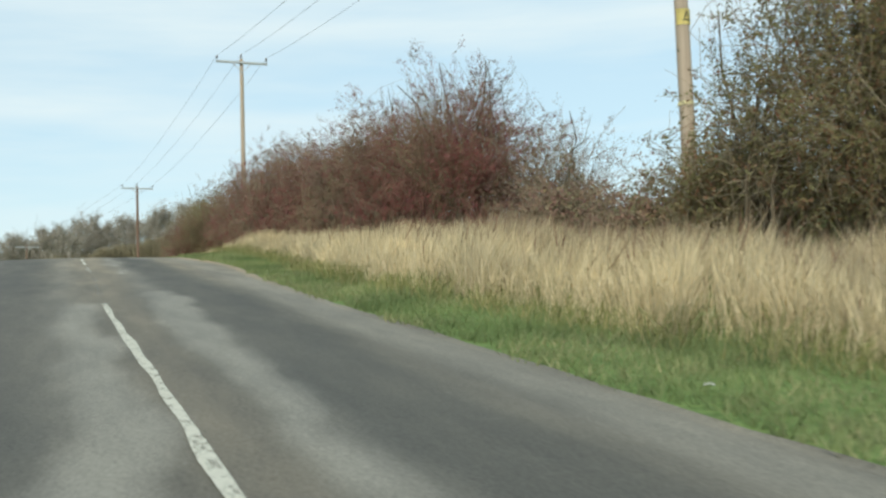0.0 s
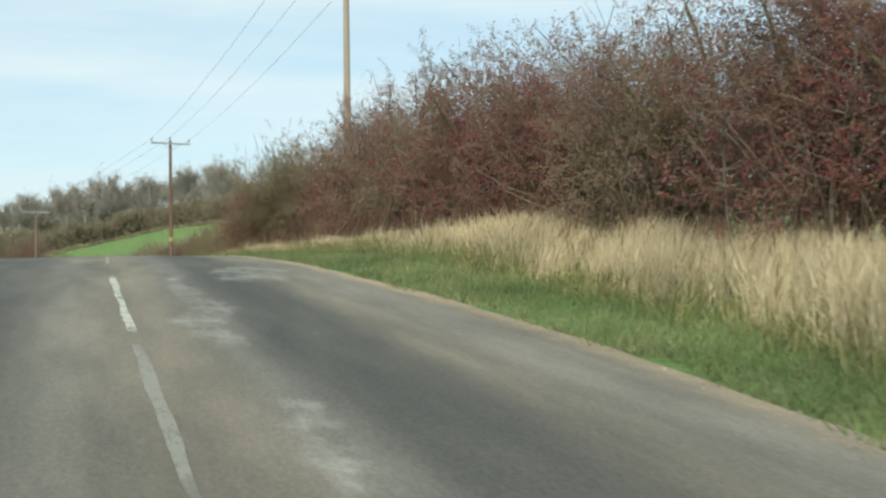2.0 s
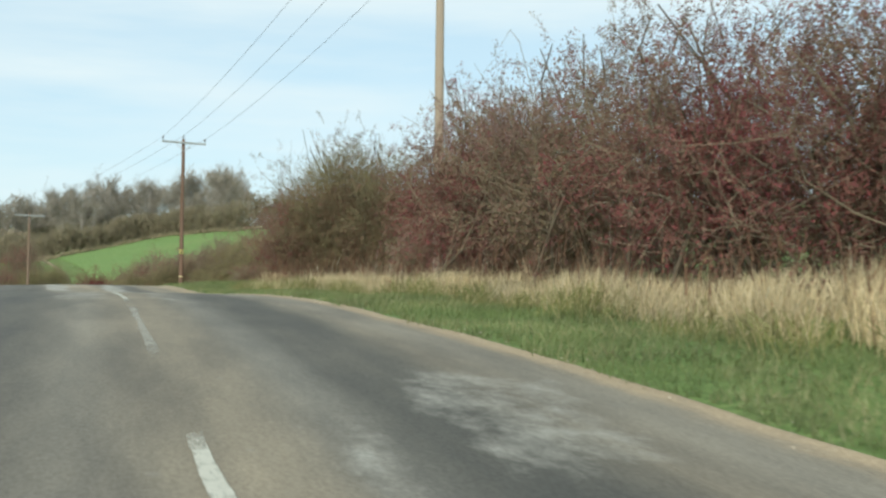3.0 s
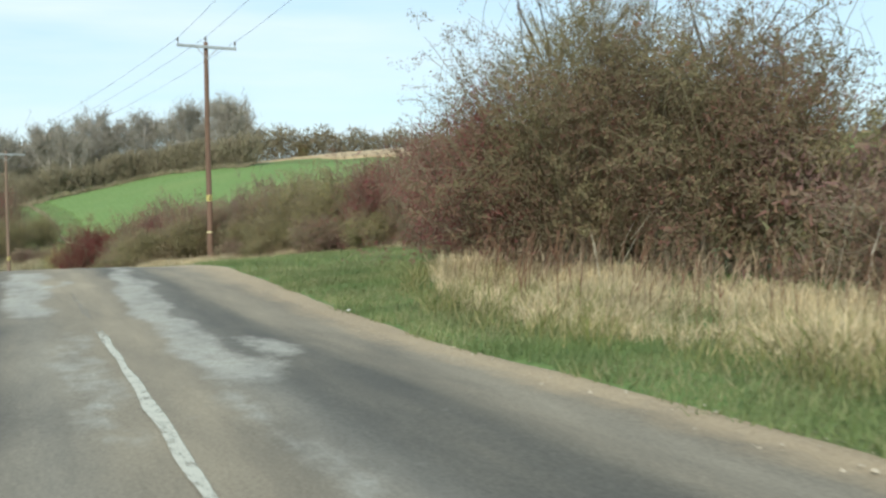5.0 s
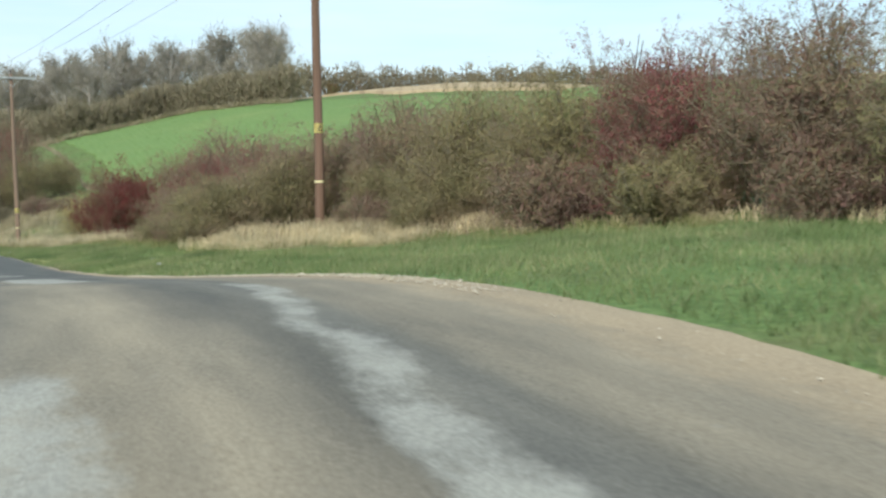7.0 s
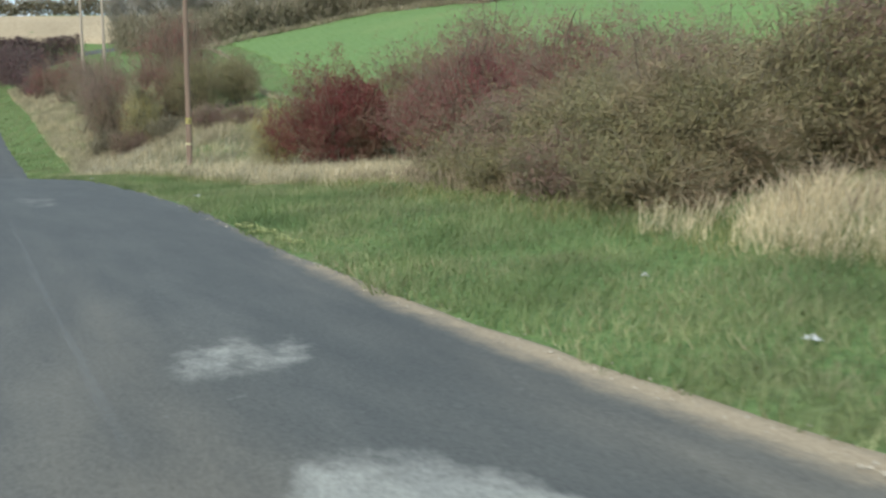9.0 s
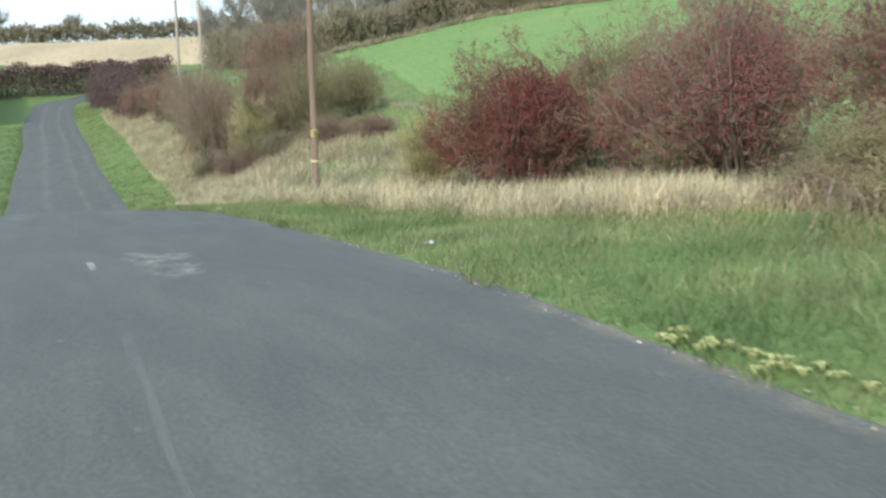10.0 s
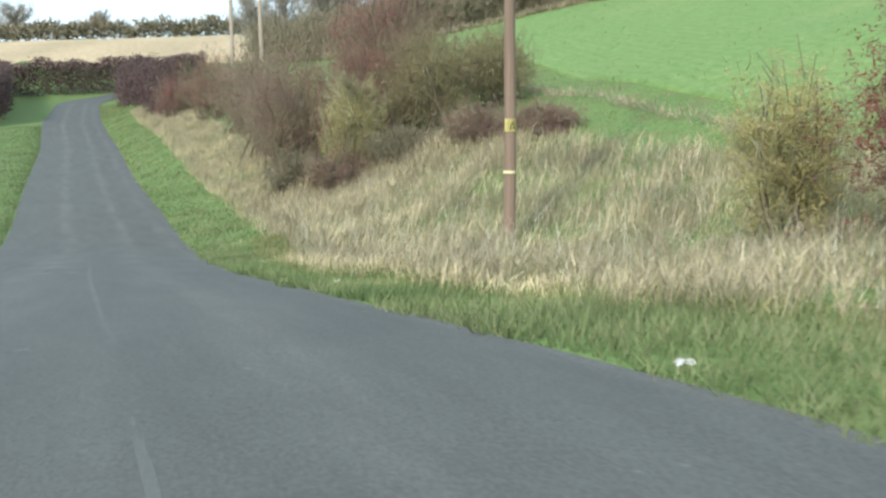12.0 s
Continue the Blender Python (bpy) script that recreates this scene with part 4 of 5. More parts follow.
BIG = dict(sprays=1600, per=24, leaf=0.06, bare=0.15, slim=0.13, arcs=4.0, low=0.04)
NEAR = dict(sprays=1700, per=32, leaf=0.042, slim=0.27, arcs=3.0, low=0.05)
LOWER = dict(sprays=650, per=20, leaf=0.05, slim=0.1, arcs=6.0, wood=LICHEN, low=0.02, lumpiness=0.14, shoots=60, bare=0.1)
LEAN = dict(sprays=1500, per=20, leaf=0.055, slim=0.1, arcs=6.0, wood=LICHEN, low=0.03, lumpiness=0.14, shoots=120, bare=0.1)
MID = dict(sprays=900, per=25, leaf=0.065, slim=0.12, arcs=3.0, low=0.04)
row([(10.7, 9.6, 2.5, 2.5, 6.4, GREENISH, dict(NEAR, sprays=2200)), (9.7, 11.2, 1.5, 1.3, 4.2, GREENISH, dict(sprays=170, per=20, leaf=0.05, lumpiness=0.45)), (12.2, 6.6, 2.6, 2.6, 6.4, GREENISH, BIG), (10.4, 12.4, 1.7, 1.6, 2.7, GREENISH, dict(MID, bare=0.3)), (12.6, 15.4, 1.8, 1.7, 2.2, BROWN, dict(sprays=300, bare=0.5))],
    "hawthorn_bush", "tall dull green hawthorn bush with bare lower twigs", "roadside hawthorn bushes")
row([(11.0, 19.0, 1.7, 1.7, 1.9, BROWN, dict(sprays=260, bare=0.6)), (11.5, 16.6, 1.5, 1.5, 1.7, BROWN, dict(sprays=240, bare=0.5)), (12.5, 21.5, 2.0, 2.0, 2.0, BROWN, dict(sprays=280, bare=0.6))],
    "bramble_bush", "low brown bramble scrub behind tall grass", "low scrub")
row([(11.2, 24.3, 2.7, 2.6, 5.4, MAROON, dict(NEAR, sprays=2600, lumpiness=0.13, bare=0.12, shoots=40, arcs=4.0, wood=LICHEN)), (12.7, 22.3, 2.2, 2.0, 3.7, BROWN, dict(NEAR, sprays=520, bare=0.4, lumpiness=0.35, shoots=60)), (10.4, 27.4, 2.3, 2.2, 4.9, MAROON, NEAR), (10.2, 30.8, 2.2, 2.3, 4.4, BROWN, NEAR), (10.2, 34.2, 2.2, 2.2, 4.5, MAROON, NEAR),
     (10.1, 37.6, 2.2, 2.3, 4.6, MAROON, NEAR), (9.9, 41.0, 2.2, 2.2, 4.7, BROWN, NEAR), (9.9, 44.6, 2.2, 2.3, 4.7, MAROON, NEAR), (11.3, 47.0, 1.9, 1.8, 4.4, MAROON, dict(NEAR, per=38)), (12.3, 52.2, 1.7, 1.6, 2.5, OLIVE, dict(NEAR, sprays=700)), (10.8, 50.0, 1.3, 1.2, 1.6, BROWN, dict(MID, bare=0.5))],
    "hawthorn_bush", "maroon and brown autumn hawthorn bush in the roadside hedge", "roadside hawthorn bushes")
row([(11.6, 54.2, 2.2, 2.3, 4.4, DUSK, dict(NEAR, sprays=2400, twigs=1.3, bare=0.1, wood=LICHEN, arcs=5.0)), (10.7, 56.4, 3.1, 2.7, 4.9, DUSK, dict(NEAR, sprays=4400, per=34, leaf=0.036, lumpiness=0.1, bare=0.05, arcs=9.0, wood=LICHEN)), (9.4, 57.6, 1.8, 1.8, 3.7, MAROON, dict(NEAR, sprays=1100, lumpiness=0.2, bare=0.55, shoots=60)), (10.3, 59.3, 2.1, 1.7, 2.7, MAROON, NEAR)],
    "hawthorn_bush", "rounded hawthorn bush with thinning maroon leaves beside the verge", "roadside hawthorn bushes")
row([(14.8, 69.4, 1.8, 1.7, 3.2, OLIVE, MID), (14.4, 72.2, 2.1, 2.0, 3.9, BROWN, BIG), (13.8, 75.2, 2.1, 2.0, 3.7, MAROON, BIG), (13.0, 78.2, 2.0, 2.0, 3.6, OLIVE, BIG),
     (12.4, 81.2, 2.1, 2.1, 3.5, OLIVE, BIG), (11.9, 84.6, 2.1, 2.1, 3.5, BROWN, BIG), (10.7, 83.2, 1.4, 1.6, 2.0, OLIVE, LEAN), (11.3, 80.2, 1.5, 1.6, 1.8, OLIVE, LEAN), (9.9, 82.2, 0.9, 1.1, 1.0, BROWN, dict(LEAN, sprays=600)), (10.5, 79.8, 0.9, 1.1, 1.0, OLIVE, dict(LEAN, sprays=600)), (12.2, 77.0, 1.5, 1.6, 1.6, BROWN, MID), (13.0, 74.0, 1.5, 1.6, 1.6, OLIVE, MID), (13.9, 71.0, 1.4, 1.4, 1.5, BROWN, MID)],
    "hedge_bush", "brown and olive mixed hedge bush with bare upper twigs", "bushes of the field hedge")
row([(10.9, 87.6, 2.1, 2.2, 3.0, BROWN, dict(BIG, wood=LICHEN)), (7.3, 86.9, 1.6, 1.5, 1.9, OLIVE, LEAN), (7.1, 89.4, 1.6, 1.7, 1.9, OLIVE, LEAN), (7.0, 92.0, 1.6, 1.6, 1.7, BROWN, LEAN), (7.3, 94.4, 1.5, 1.5, 1.25, OLIVE, LEAN), (8.4, 96.6, 1.5, 1.5, 0.95, OLIVE, dict(LEAN, sprays=900)),
     (9.3, 87.5, 1.8, 1.8, 2.5, OLIVE, LEAN), (9.3, 90.6, 1.9, 1.9, 2.4, BROWN, LEAN), (9.6, 93.9, 2.0, 2.0, 2.3, OLIVE, LEAN), (6.5, 86.1, 1.0, 1.0, 0.9, OLIVE, LOWER), (6.3, 88.0, 1.0, 1.1, 0.95, BROWN, LOWER), (6.2, 90.1, 1.0, 1.1, 0.85, OLIVE, LOWER), (6.1, 92.2, 1.0, 1.1, 0.75, OLIVE, LOWER), (6.4, 94.4, 1.0, 1.0, 0.6, BROWN, LOWER)],
    "hedge_bush", "olive green leaning hedge bush above dry grass", "bushes of the field hedge")
row([(6.7, 110.5, 2.8, 2.6, 4.0, RED, dict(BIG, sprays=2600, per=32, bare=0.1, lumpiness=0.3)), (9.6, 111.2, 2.4, 2.2, 4.7, OLIVE, dict(BIG, sprays=1500, wood=LICHEN)), (11.3, 107.2, 2.4, 2.4, 5.4, MAROON, dict(BIG, sprays=1500, bare=0.35)), (9.3, 107.0, 2.2, 2.1, 3.6, MAROON, BIG), (9.6, 104.2, 2.3, 2.3, 4.2, MAROON, BIG), (11.4, 100.6, 2.2, 2.2, 4.4, MAROON, BIG), (11.8, 96.8, 2.0, 2.0, 3.6, BROWN, BIG)],
    "red_bush", "dark red leaved bush at the edge of the green field", "red bushes")
row([(4.7, 113.7, 1.1, 1.0, 3.3, YELLOW, dict(sprays=950, leaf=0.055, slim=0.14, per=16, arcs=3.0, wood=SAPLING, bare=0.2, shoots=260)), (8.4, 104.6, 1.1, 1.1, 1.9, YELLOW, dict(sprays=200, leaf=0.05, slim=0.12, per=8, bare=0.4, wood=LICHEN, shoots=120))], "willow_bush", "small yellow green bush with thin upright shoots", "")
row([(-0.15, 135.6, 2.5, 2.4, 5.0, MAROON, dict(BIG, wood=LICHEN, bare=0.1)), (1.95, 133.8, 2.3, 2.2, 4.4, OLIVE, dict(LEAN, sprays=1700)), (4.3, 134.9, 1.9, 1.8, 3.2, OLIVE, LEAN), (-2.75, 135.4, 1.3, 1.2, 1.8, SCRUB, dict(MID, sprays=360, wood=LICHEN)), (-1.4, 132.0, 1.4, 1.2, 1.7, BROWN, dict(MID, sprays=460, bare=0.4)), (-0.75, 132.8, 1.2, 1.1, 3.7, YELLOW, dict(sprays=900, leaf=0.055, slim=0.13, per=15, arcs=4.0, wood=SAPLING, bare=0.2, shoots=160)), (0.7, 131.4, 1.5, 1.3, 1.4, SCRUB, dict(MID, sprays=420, bare=0.3, wood=LICHEN)), (2.7, 129.2, 1.6, 1.4, 1.3, BROWN, dict(MID, sprays=460, bare=0.3)), (4.4, 128.2, 1.5, 1.3, 1.1, BROWN, dict(MID, sprays=420, bare=0.4)), (-2.6, 140.2, 2.7, 2.9, 5.8, BROWN, dict(BIG, sprays=1500, bare=0.25)), (1.05, 140.0, 2.9, 2.7, 7.1, MAROON, dict(BIG, sprays=2000, bare=0.05)), (-3.8, 148, 2.6, 3.0, 5.8, BROWN, MID),
     (-5.2, 157, 2.6, 3.3, 5.2, BROWN, MID), (-7.8, 168, 2.5, 3.8, 4.8, MAROON, MID), (-11.2, 180, 2.4, 4.0, 3.8, MAROON, MID)],
    "hedge_bush", "mixed olive and maroon hedge bush beside the far road", "bushes of the far hedge")


# ---------------------------------------------------------------- far hedges and woods
def far_hedge(name, label, pts, width, h, mat, n, leaf, up=0.3, slim=0.36, wavy=1.0):
    """A long distant hedge of loose leaves and twigs along a line."""
    pts = np.array(pts, float)
    seg = np.concatenate([[0], np.cumsum(np.hypot(*np.diff(pts, axis=0).T))])
    t = rng.uniform(0, seg[-1], n)
    x, y = np.interp(t, seg, pts[:, 0]), np.interp(t, seg, pts[:, 1])
    top = h * (0.8 + wavy * (0.25 * np.sin(t * 0.9) * np.sin(t * 0.37 + 1) + 0.12 * np.sin(t * 2.7)))
    u = rng.uniform(0, 1, n) ** 0.7
    x, y = x + rng.normal(0, width * 0.4, n), y + rng.normal(0, width * 0.4, n)
    p = np.stack([x, y, height(x, y) + u * top], 1)
    v, f = leaves(p, leaf, up, slim)
    tagged(put_mesh(name, v, f, mat, False), label, "hedge", kind="stuff")


far_hedge("far_hedge", "long dark maroon hedge along the far road", [(-100, 255), (-60, 256), (-40, 258), (-28, 260), (-16, 262)], 1.6, 6.0, FARRED, 90000, 0.24, wavy=0.35)
far_hedge("far_hedge", "maroon hedge on the far side of the road", [(-31.8, 200), (-38.4, 232), (-44, 254)], 1.7, 6.6, FARRED, 50000, 0.24, wavy=0.4)
far_hedge("far_hedge", "maroon roadside hedge running up to the bend", [(-12.5, 184), (-15.2, 196), (-19.5, 212), (-22.5, 226)], 1.2, 4.4, FARRED, 34000, 0.17)
far_hedge("far_hedge", "brown hedge along the skyline", [(-140, 335), (-60, 334), (20, 338), (70, 343)], 2.5, 4.2, SCRUB, 26000, 1.1, 0.8, 0.16)


far_hedge("hedge_bottom", "dense shaded twigs and leaves low in the roadside hedge", [(11.6, 22.5), (11.0, 28), (10.9, 46), (11.4, 50), (11.4, 58)], 0.9, 2.2, BROWN, 34000, 0.16, 0.8, 0.12)
far_hedge("hedge_bottom", "dense twigs low in the field hedge", [(15.2, 69.5), (14.6, 73), (13.2, 78.5), (12.2, 84.5), (10.4, 89), (10.2, 95), (11.6, 100)], 0.9, 1.8, OLIVE, 26000, 0.16, 0.8, 0.12)
far_hedge("hedge_bottom", "dense twigs low in the tall green bushes", [(12.0, 6.0), (11.6, 9.5), (12.0, 12.5)], 0.9, 2.4, GREENISH, 9000, 0.14, 0.8, 0.14)


def tree(x, y, h, seed, mat, label, spread=0.55, per=10, leaf=0.2, wood=None, group="trees of the far wood"):
    """A leafless or thin-leaved autumn tree: trunk, limbs and fine branching."""
    g = np.random.default_rng(seed)
    root = new("bare_tree")
    root.location = (x, y, float(height(x, y)) - 0.1)
    tagged(root, label, "tree", group)
    s = np.linspace(0, 1, 6)
    trunk = np.stack([0.15 * np.sin(s * 3 + seed), 0.15 * np.cos(s * 2 + seed), s * h * 0.75], 1)[None]
    v0, f0 = tubes(trunk, np.linspace(1, 0.3, 6)[None] * 0.028 * h, 6)
    t = put_mesh("trunk", v0, f0, wood or HAZYBARK)
    t.parent = root
    n1 = 26
    b = g.uniform(0.25, 1.0, n1)
    a = g.uniform(0, 6.28, n1)
    start = np.stack([np.interp(b, s, trunk[0, :, k]) for k in range(3)], 1)
    way = unit(np.stack([np.cos(a), np.sin(a), g.uniform(0.5, 1.6, n1)], 1))
    L = h * spread * (1.15 - 0.7 * b) * g.uniform(0.7, 1.2, n1)
    q = np.linspace(0, 1, 5)[None, :, None]
    limb = start[:, None] + way[:, None] * L[:, None, None] * q + [0, 0, 0.12] * L[:, None, None] * q * q + g.normal(0, 0.03 * h, (n1, 5, 3)) * q
    v1, f1 = tubes(limb, np.linspace(1, 0.3, 5)[None] * (0.006 * h) * np.ones((n1, 1)), 4)
    o = tagged(put_mesh("limb_growth", v1, f1, wood or HAZYBARK), kind="stuff")
    o.parent = root
    n2 = 700
    k = g.integers(0, n1, n2)
    tt = g.uniform(0.2, 1, n2)
    i = np.clip((tt * 4).astype(int), 0, 3)
    fr = (tt * 4 - i)[:, None]
    st = limb[k, i] * (1 - fr) + limb[k, i + 1] * fr
    w2 = unit(way[k] + g.normal(0, 0.55, (n2, 3)) + [0, 0, 0.35])
    q3 = np.linspace(0, 1, 3)[None, :, None]
    tw = st[:, None] + w2[:, None] * (h * 0.14 * g.uniform(0.5, 1.3, n2))[:, None, None] * q3 + g.normal(0, 0.012 * h, (n2, 3, 3)) * q3
    v2, f2 = tubes(tw, np.linspace(1, 0.35, 3)[None] * 0.0028 * h * np.ones((n2, 1)), 3)
    o = tagged(put_mesh("branch_growth", v2, f2, wood or HAZYBARK), kind="stuff")
    o.parent = root
    kk = np.repeat(np.arange(n2), per)
    u = g.uniform(0.2, 1.1, len(kk))[:, None]
    p = tw[kk, 0] * (1 - u) + tw[kk, 2] * u + g.normal(0, 0.02 * h, (len(kk), 3))
    v3, f3 = leaves(p, leaf * 4, 1.2, 0.05) if per < 10 else leaves(p, leaf)
    o = tagged(put_mesh("crown", v3, f3, mat, False), kind="stuff")
    o.parent = root
    return root


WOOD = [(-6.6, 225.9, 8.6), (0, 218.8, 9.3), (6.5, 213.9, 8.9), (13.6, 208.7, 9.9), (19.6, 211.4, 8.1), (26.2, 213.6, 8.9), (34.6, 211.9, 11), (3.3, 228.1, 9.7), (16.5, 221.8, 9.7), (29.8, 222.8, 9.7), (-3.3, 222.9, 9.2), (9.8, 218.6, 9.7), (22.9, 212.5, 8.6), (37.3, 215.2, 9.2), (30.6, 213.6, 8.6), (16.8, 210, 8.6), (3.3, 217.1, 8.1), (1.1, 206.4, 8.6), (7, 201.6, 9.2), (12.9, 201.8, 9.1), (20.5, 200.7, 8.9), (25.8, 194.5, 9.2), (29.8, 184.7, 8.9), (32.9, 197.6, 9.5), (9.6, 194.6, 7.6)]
# leaf and bark colours here already hold the distance haze
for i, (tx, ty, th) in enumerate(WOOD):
    tree(tx, ty, th * 1.1, 40 + i, HAZYLEAF, "bare grey brown tree in the hilltop wood", spread=0.5, per=2)
far_hedge("undergrowth", "brown scrub along the lower edge of the wood", [(-5.4, 204.7), (1.1, 190.4), (6.3, 182.4), (12.8, 187.6), (19.2, 189.5), (25.4, 178.8), (28.5, 173.8)], 2.2, 3.9, SCRUB, 40000, 0.8, 1.6, 0.05)
far_hedge("undergrowth", "dark brown undergrowth below the hilltop trees", [(-6.5, 220.9), (5.4, 208.3), (17.2, 195.8), (25.5, 181), (30, 171.3)], 2.4, 3.6, SCRUB, 40000, 0.9, 1.6, 0.05)
far_hedge("dry_margin", "pale dry grass margin between crop and wood", [(0, 186.8), (6.3, 178.7), (12.7, 184.7), (19.2, 186), (25.3, 175.4), (29.4, 169.1)], 0.4, 0.5, WEEDS, 5000, 0.5, 1.6, 0.05)
far_hedge("dry_margin", "thin pale grass between crop and grass track", [(14, 105), (9, 120.4), (6.1, 133.8), (5.2, 157), (3.2, 186.5)], 0.25, 0.22, WEEDS, 3500, 0.3, 1.6, 0.05)
far_hedge("treeline", "grey brown row of bare trees on the far skyline", [(62, 334), (90, 337), (130, 338), (230, 346)], 3.0, 14.5, SCRUB, 34000, 1.6, 1.0, 0.1, wavy=0.6)
tree(80, 332, 9, 91, GREENISH, "dark narrow conifer on the far hill", spread=0.17, per=20, leaf=0.32)
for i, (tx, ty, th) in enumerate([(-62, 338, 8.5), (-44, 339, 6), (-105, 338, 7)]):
    tree(tx, ty, th, 70 + i, HAZYLEAF, "bare tree on the far skyline", spread=0.62, per=4, leaf=0.2)


tree(-0.75, 133.2, 3.9, 95, OLIVE, "slender pale lichened sapling in front of the hedge", spread=0.4, per=5, leaf=0.025, wood=SAPLING, group="")


# ---------------------------------------------------------------- grass
def thin(pts, size, keep):
    """Leave gaps, so that tufts stand apart."""
    d = lumps(pts[:, 0], pts[:, 1], size, 1.3) + 0.6 * lumps(pts[:, 0], pts[:, 1], size * 0.4, 4.0)
    return pts[d + rng.uniform(-0.5, 0.5, len(pts)) > keep]


add = lambda f, k: (lambda y: f(y) + k)
blades("tall_grass", thin(belt(70000, 4, 24.5, VERGE, add(HEDGE, 0.9)), 0.7, 0.0), 0.7, 0.0045, 0.3, DRYGRASS, "tall pale dry grass along the hedge", "grass", 0.3)
blades("tall_grass", thin(belt(30000, 24, 34, VERGE, add(HEDGE, 0.7)), 0.7, 0.0), 0.55, 0.0045, 0.3, DRYGRASS, "pale dry grass in front of the hedge", "grass", 0.3)
blades("tall_grass", thin(belt(34000, 34, 48, VERGE, add(HEDGE, 0.6)), 0.7, 0.05), 0.4, 0.0045, 0.3, DRYGRASS, "thin pale dry grass below the maroon hedge", "grass", 0.3)
blades("tall_grass", thin(belt(32000, 47, 57.5, VERGE, add(HEDGE, 0.6)), 0.7, -0.1), 0.27, 0.0045, 0.5, DRYGRASS, "pale dry grass below the rounded bush", "grass", 0.25)
blades("tall_grass", thin(belt(18000, 78, 85, VERGE, add(HEDGE, 0.6)), 0.8, -0.35), 0.33, 0.0045, 0.35, DRYGRASS, "pale dry grass at the foot of the hedge pole", "grass", 0.25)
blades("tall_grass", thin(belt(15000, 94.5, 107, add(VERGE, 0.1), add(HEDGE, -0.5)), 0.8, 0.0), 0.48, 0.0045, 0.35, DRYGRASS, "pale dry grass below the field hedge", "grass", 0.25)
blades("tall_grass", thin(belt(7000, 60, 80, add(VERGE, 0.5), add(HEDGE, 0.5)), 0.7, 0.1), 0.3, 0.005, 0.3, DRYGRASS, "thin dry grass at the hedge bottom", "grass", 0.2)
blades("tall_grass", thin(belt(6500, 106, 118, VERGE, add(VERGE, 1.3)), 0.9, 0.0), 0.3, 0.005, 0.4, DRYGRASS, "tan grass along the front of the hollow", "grass", 0.25)
blades("tall_grass", thin(belt(16000, 116, 137, add(VERGE, 1.0), add(HEDGE, 2.0)), 0.9, 0.1), 0.55, 0.007, 0.3, DRYGRASS, "tan grass at the back of the hollow", "grass", 0.25)
blades("tall_grass", thin(belt(8000, 56.3, 62.6, add(VERGE, 0.1), add(VERGE, 1.0)), 0.6, -0.2), 0.5, 0.006, 0.35, DRYGRASS, "pale dry tuft of grass and broken stalks beside the rounded bush", "grass", 0.3)
_y = rng.uniform(100, 200, 22000)
blades("track_grass", np.stack([crop_left(_y) - 5.0 * rng.uniform(0, 1, len(_y)), _y], 1), 0.12, 0.012, 0.6, LAWN, "green grass on the field track", "grass")
blades("weeds", thin(belt(26000, 95, 110, add(VERGE, 0.2), add(HEDGE, 1.0)), 0.6, -0.1), 0.36, 0.005, 0.45, WEEDS, "grey brown weeds mixed into the dry grass", "weeds", 0.4)
blades("weeds", thin(belt(85000, 109, 137, add(VERGE, 0.5), add(HEDGE, 2.0)), 1.1, -0.2), 0.38, 0.005, 0.55, WEEDS, "grey brown dead weeds in the hollow", "weeds", 0.4, 0.6)
blades("tall_grass", thin(belt(30000, 126, 200, add(VERGE, 0.1), add(HEDGE, 1.0)), 1.2, -0.1), 0.5, 0.008, 0.35, DRYGRASS, "dry grass on the bank beside the far road", "grass", 0.2)
blades("weeds", thin(belt(30000, 126, 200, add(VERGE, 0.2), add(HEDGE, 1.0)), 0.9, -0.1), 0.55, 0.008, 0.4, WEEDS, "grey brown weeds on the bank beside the far road", "weeds", 0.4)
blades("rough_grass", thin(belt(30000, 2, 60, add(VERGE, -0.5), add(VERGE, 1.2)), 0.6, -0.1), 0.3, 0.006, 0.5, ROUGHGRASS, "rough olive grass between verge and dry stalks", "grass", 0.2)
blades("rough_grass", thin(belt(15000, 72, 128, add(VERGE, -0.25), add(VERGE, 1.0)), 0.6, -0.1), 0.24, 0.006, 0.5, ROUGHGRASS, "rough olive grass at the back of the verge", "grass", 0.2)
blades("rough_grass", thin(belt(16000, 106, 138, add(VERGE, 0.9), add(HEDGE, 3.0)), 0.8, -0.2), 0.32, 0.007, 0.5, ROUGHGRASS, "olive grass among the dead weeds", "grass", 0.2)
blades("brown_weeds", thin(belt(14000, 4, 24, add(HEDGE, -1.5), add(HEDGE, 1.4)), 0.8, 0.0), 0.8, 0.005, 0.3, BROWNWEED, "brown dead weeds behind the pale grass", "weeds", 0.5)
blades("brown_weeds", thin(belt(7000, 77, 96, add(VERGE, 0.7), add(HEDGE, 0.8)), 0.8, -0.2), 0.4, 0.005, 0.35, BROWNWEED, "brown dead weeds at the foot of the field hedge", "weeds", 0.4)
blades("brown_weeds", thin(belt(4500, 34, 62, add(HEDGE, -0.7), add(HEDGE, 0.9)), 0.8, 0.1), 0.6, 0.005, 0.3, BROWNWEED, "brown dead weeds at the hedge foot", "weeds", 0.5)
blades("dead_stalks", belt(1500, 4, 60, add(VERGE, 0.2), HEDGE), 0.95, 0.0045, 0.22, DOCK, "dark brown dead weed stalks", "weeds", 0.5)
blades("dead_stalks", belt(420, 96, 134, add(VERGE, 0.3), add(HEDGE, 1.0)), 0.6, 0.004, 0.3, DOCK, "dark brown dead weed stalks in the hollow", "weeds", 0.4)
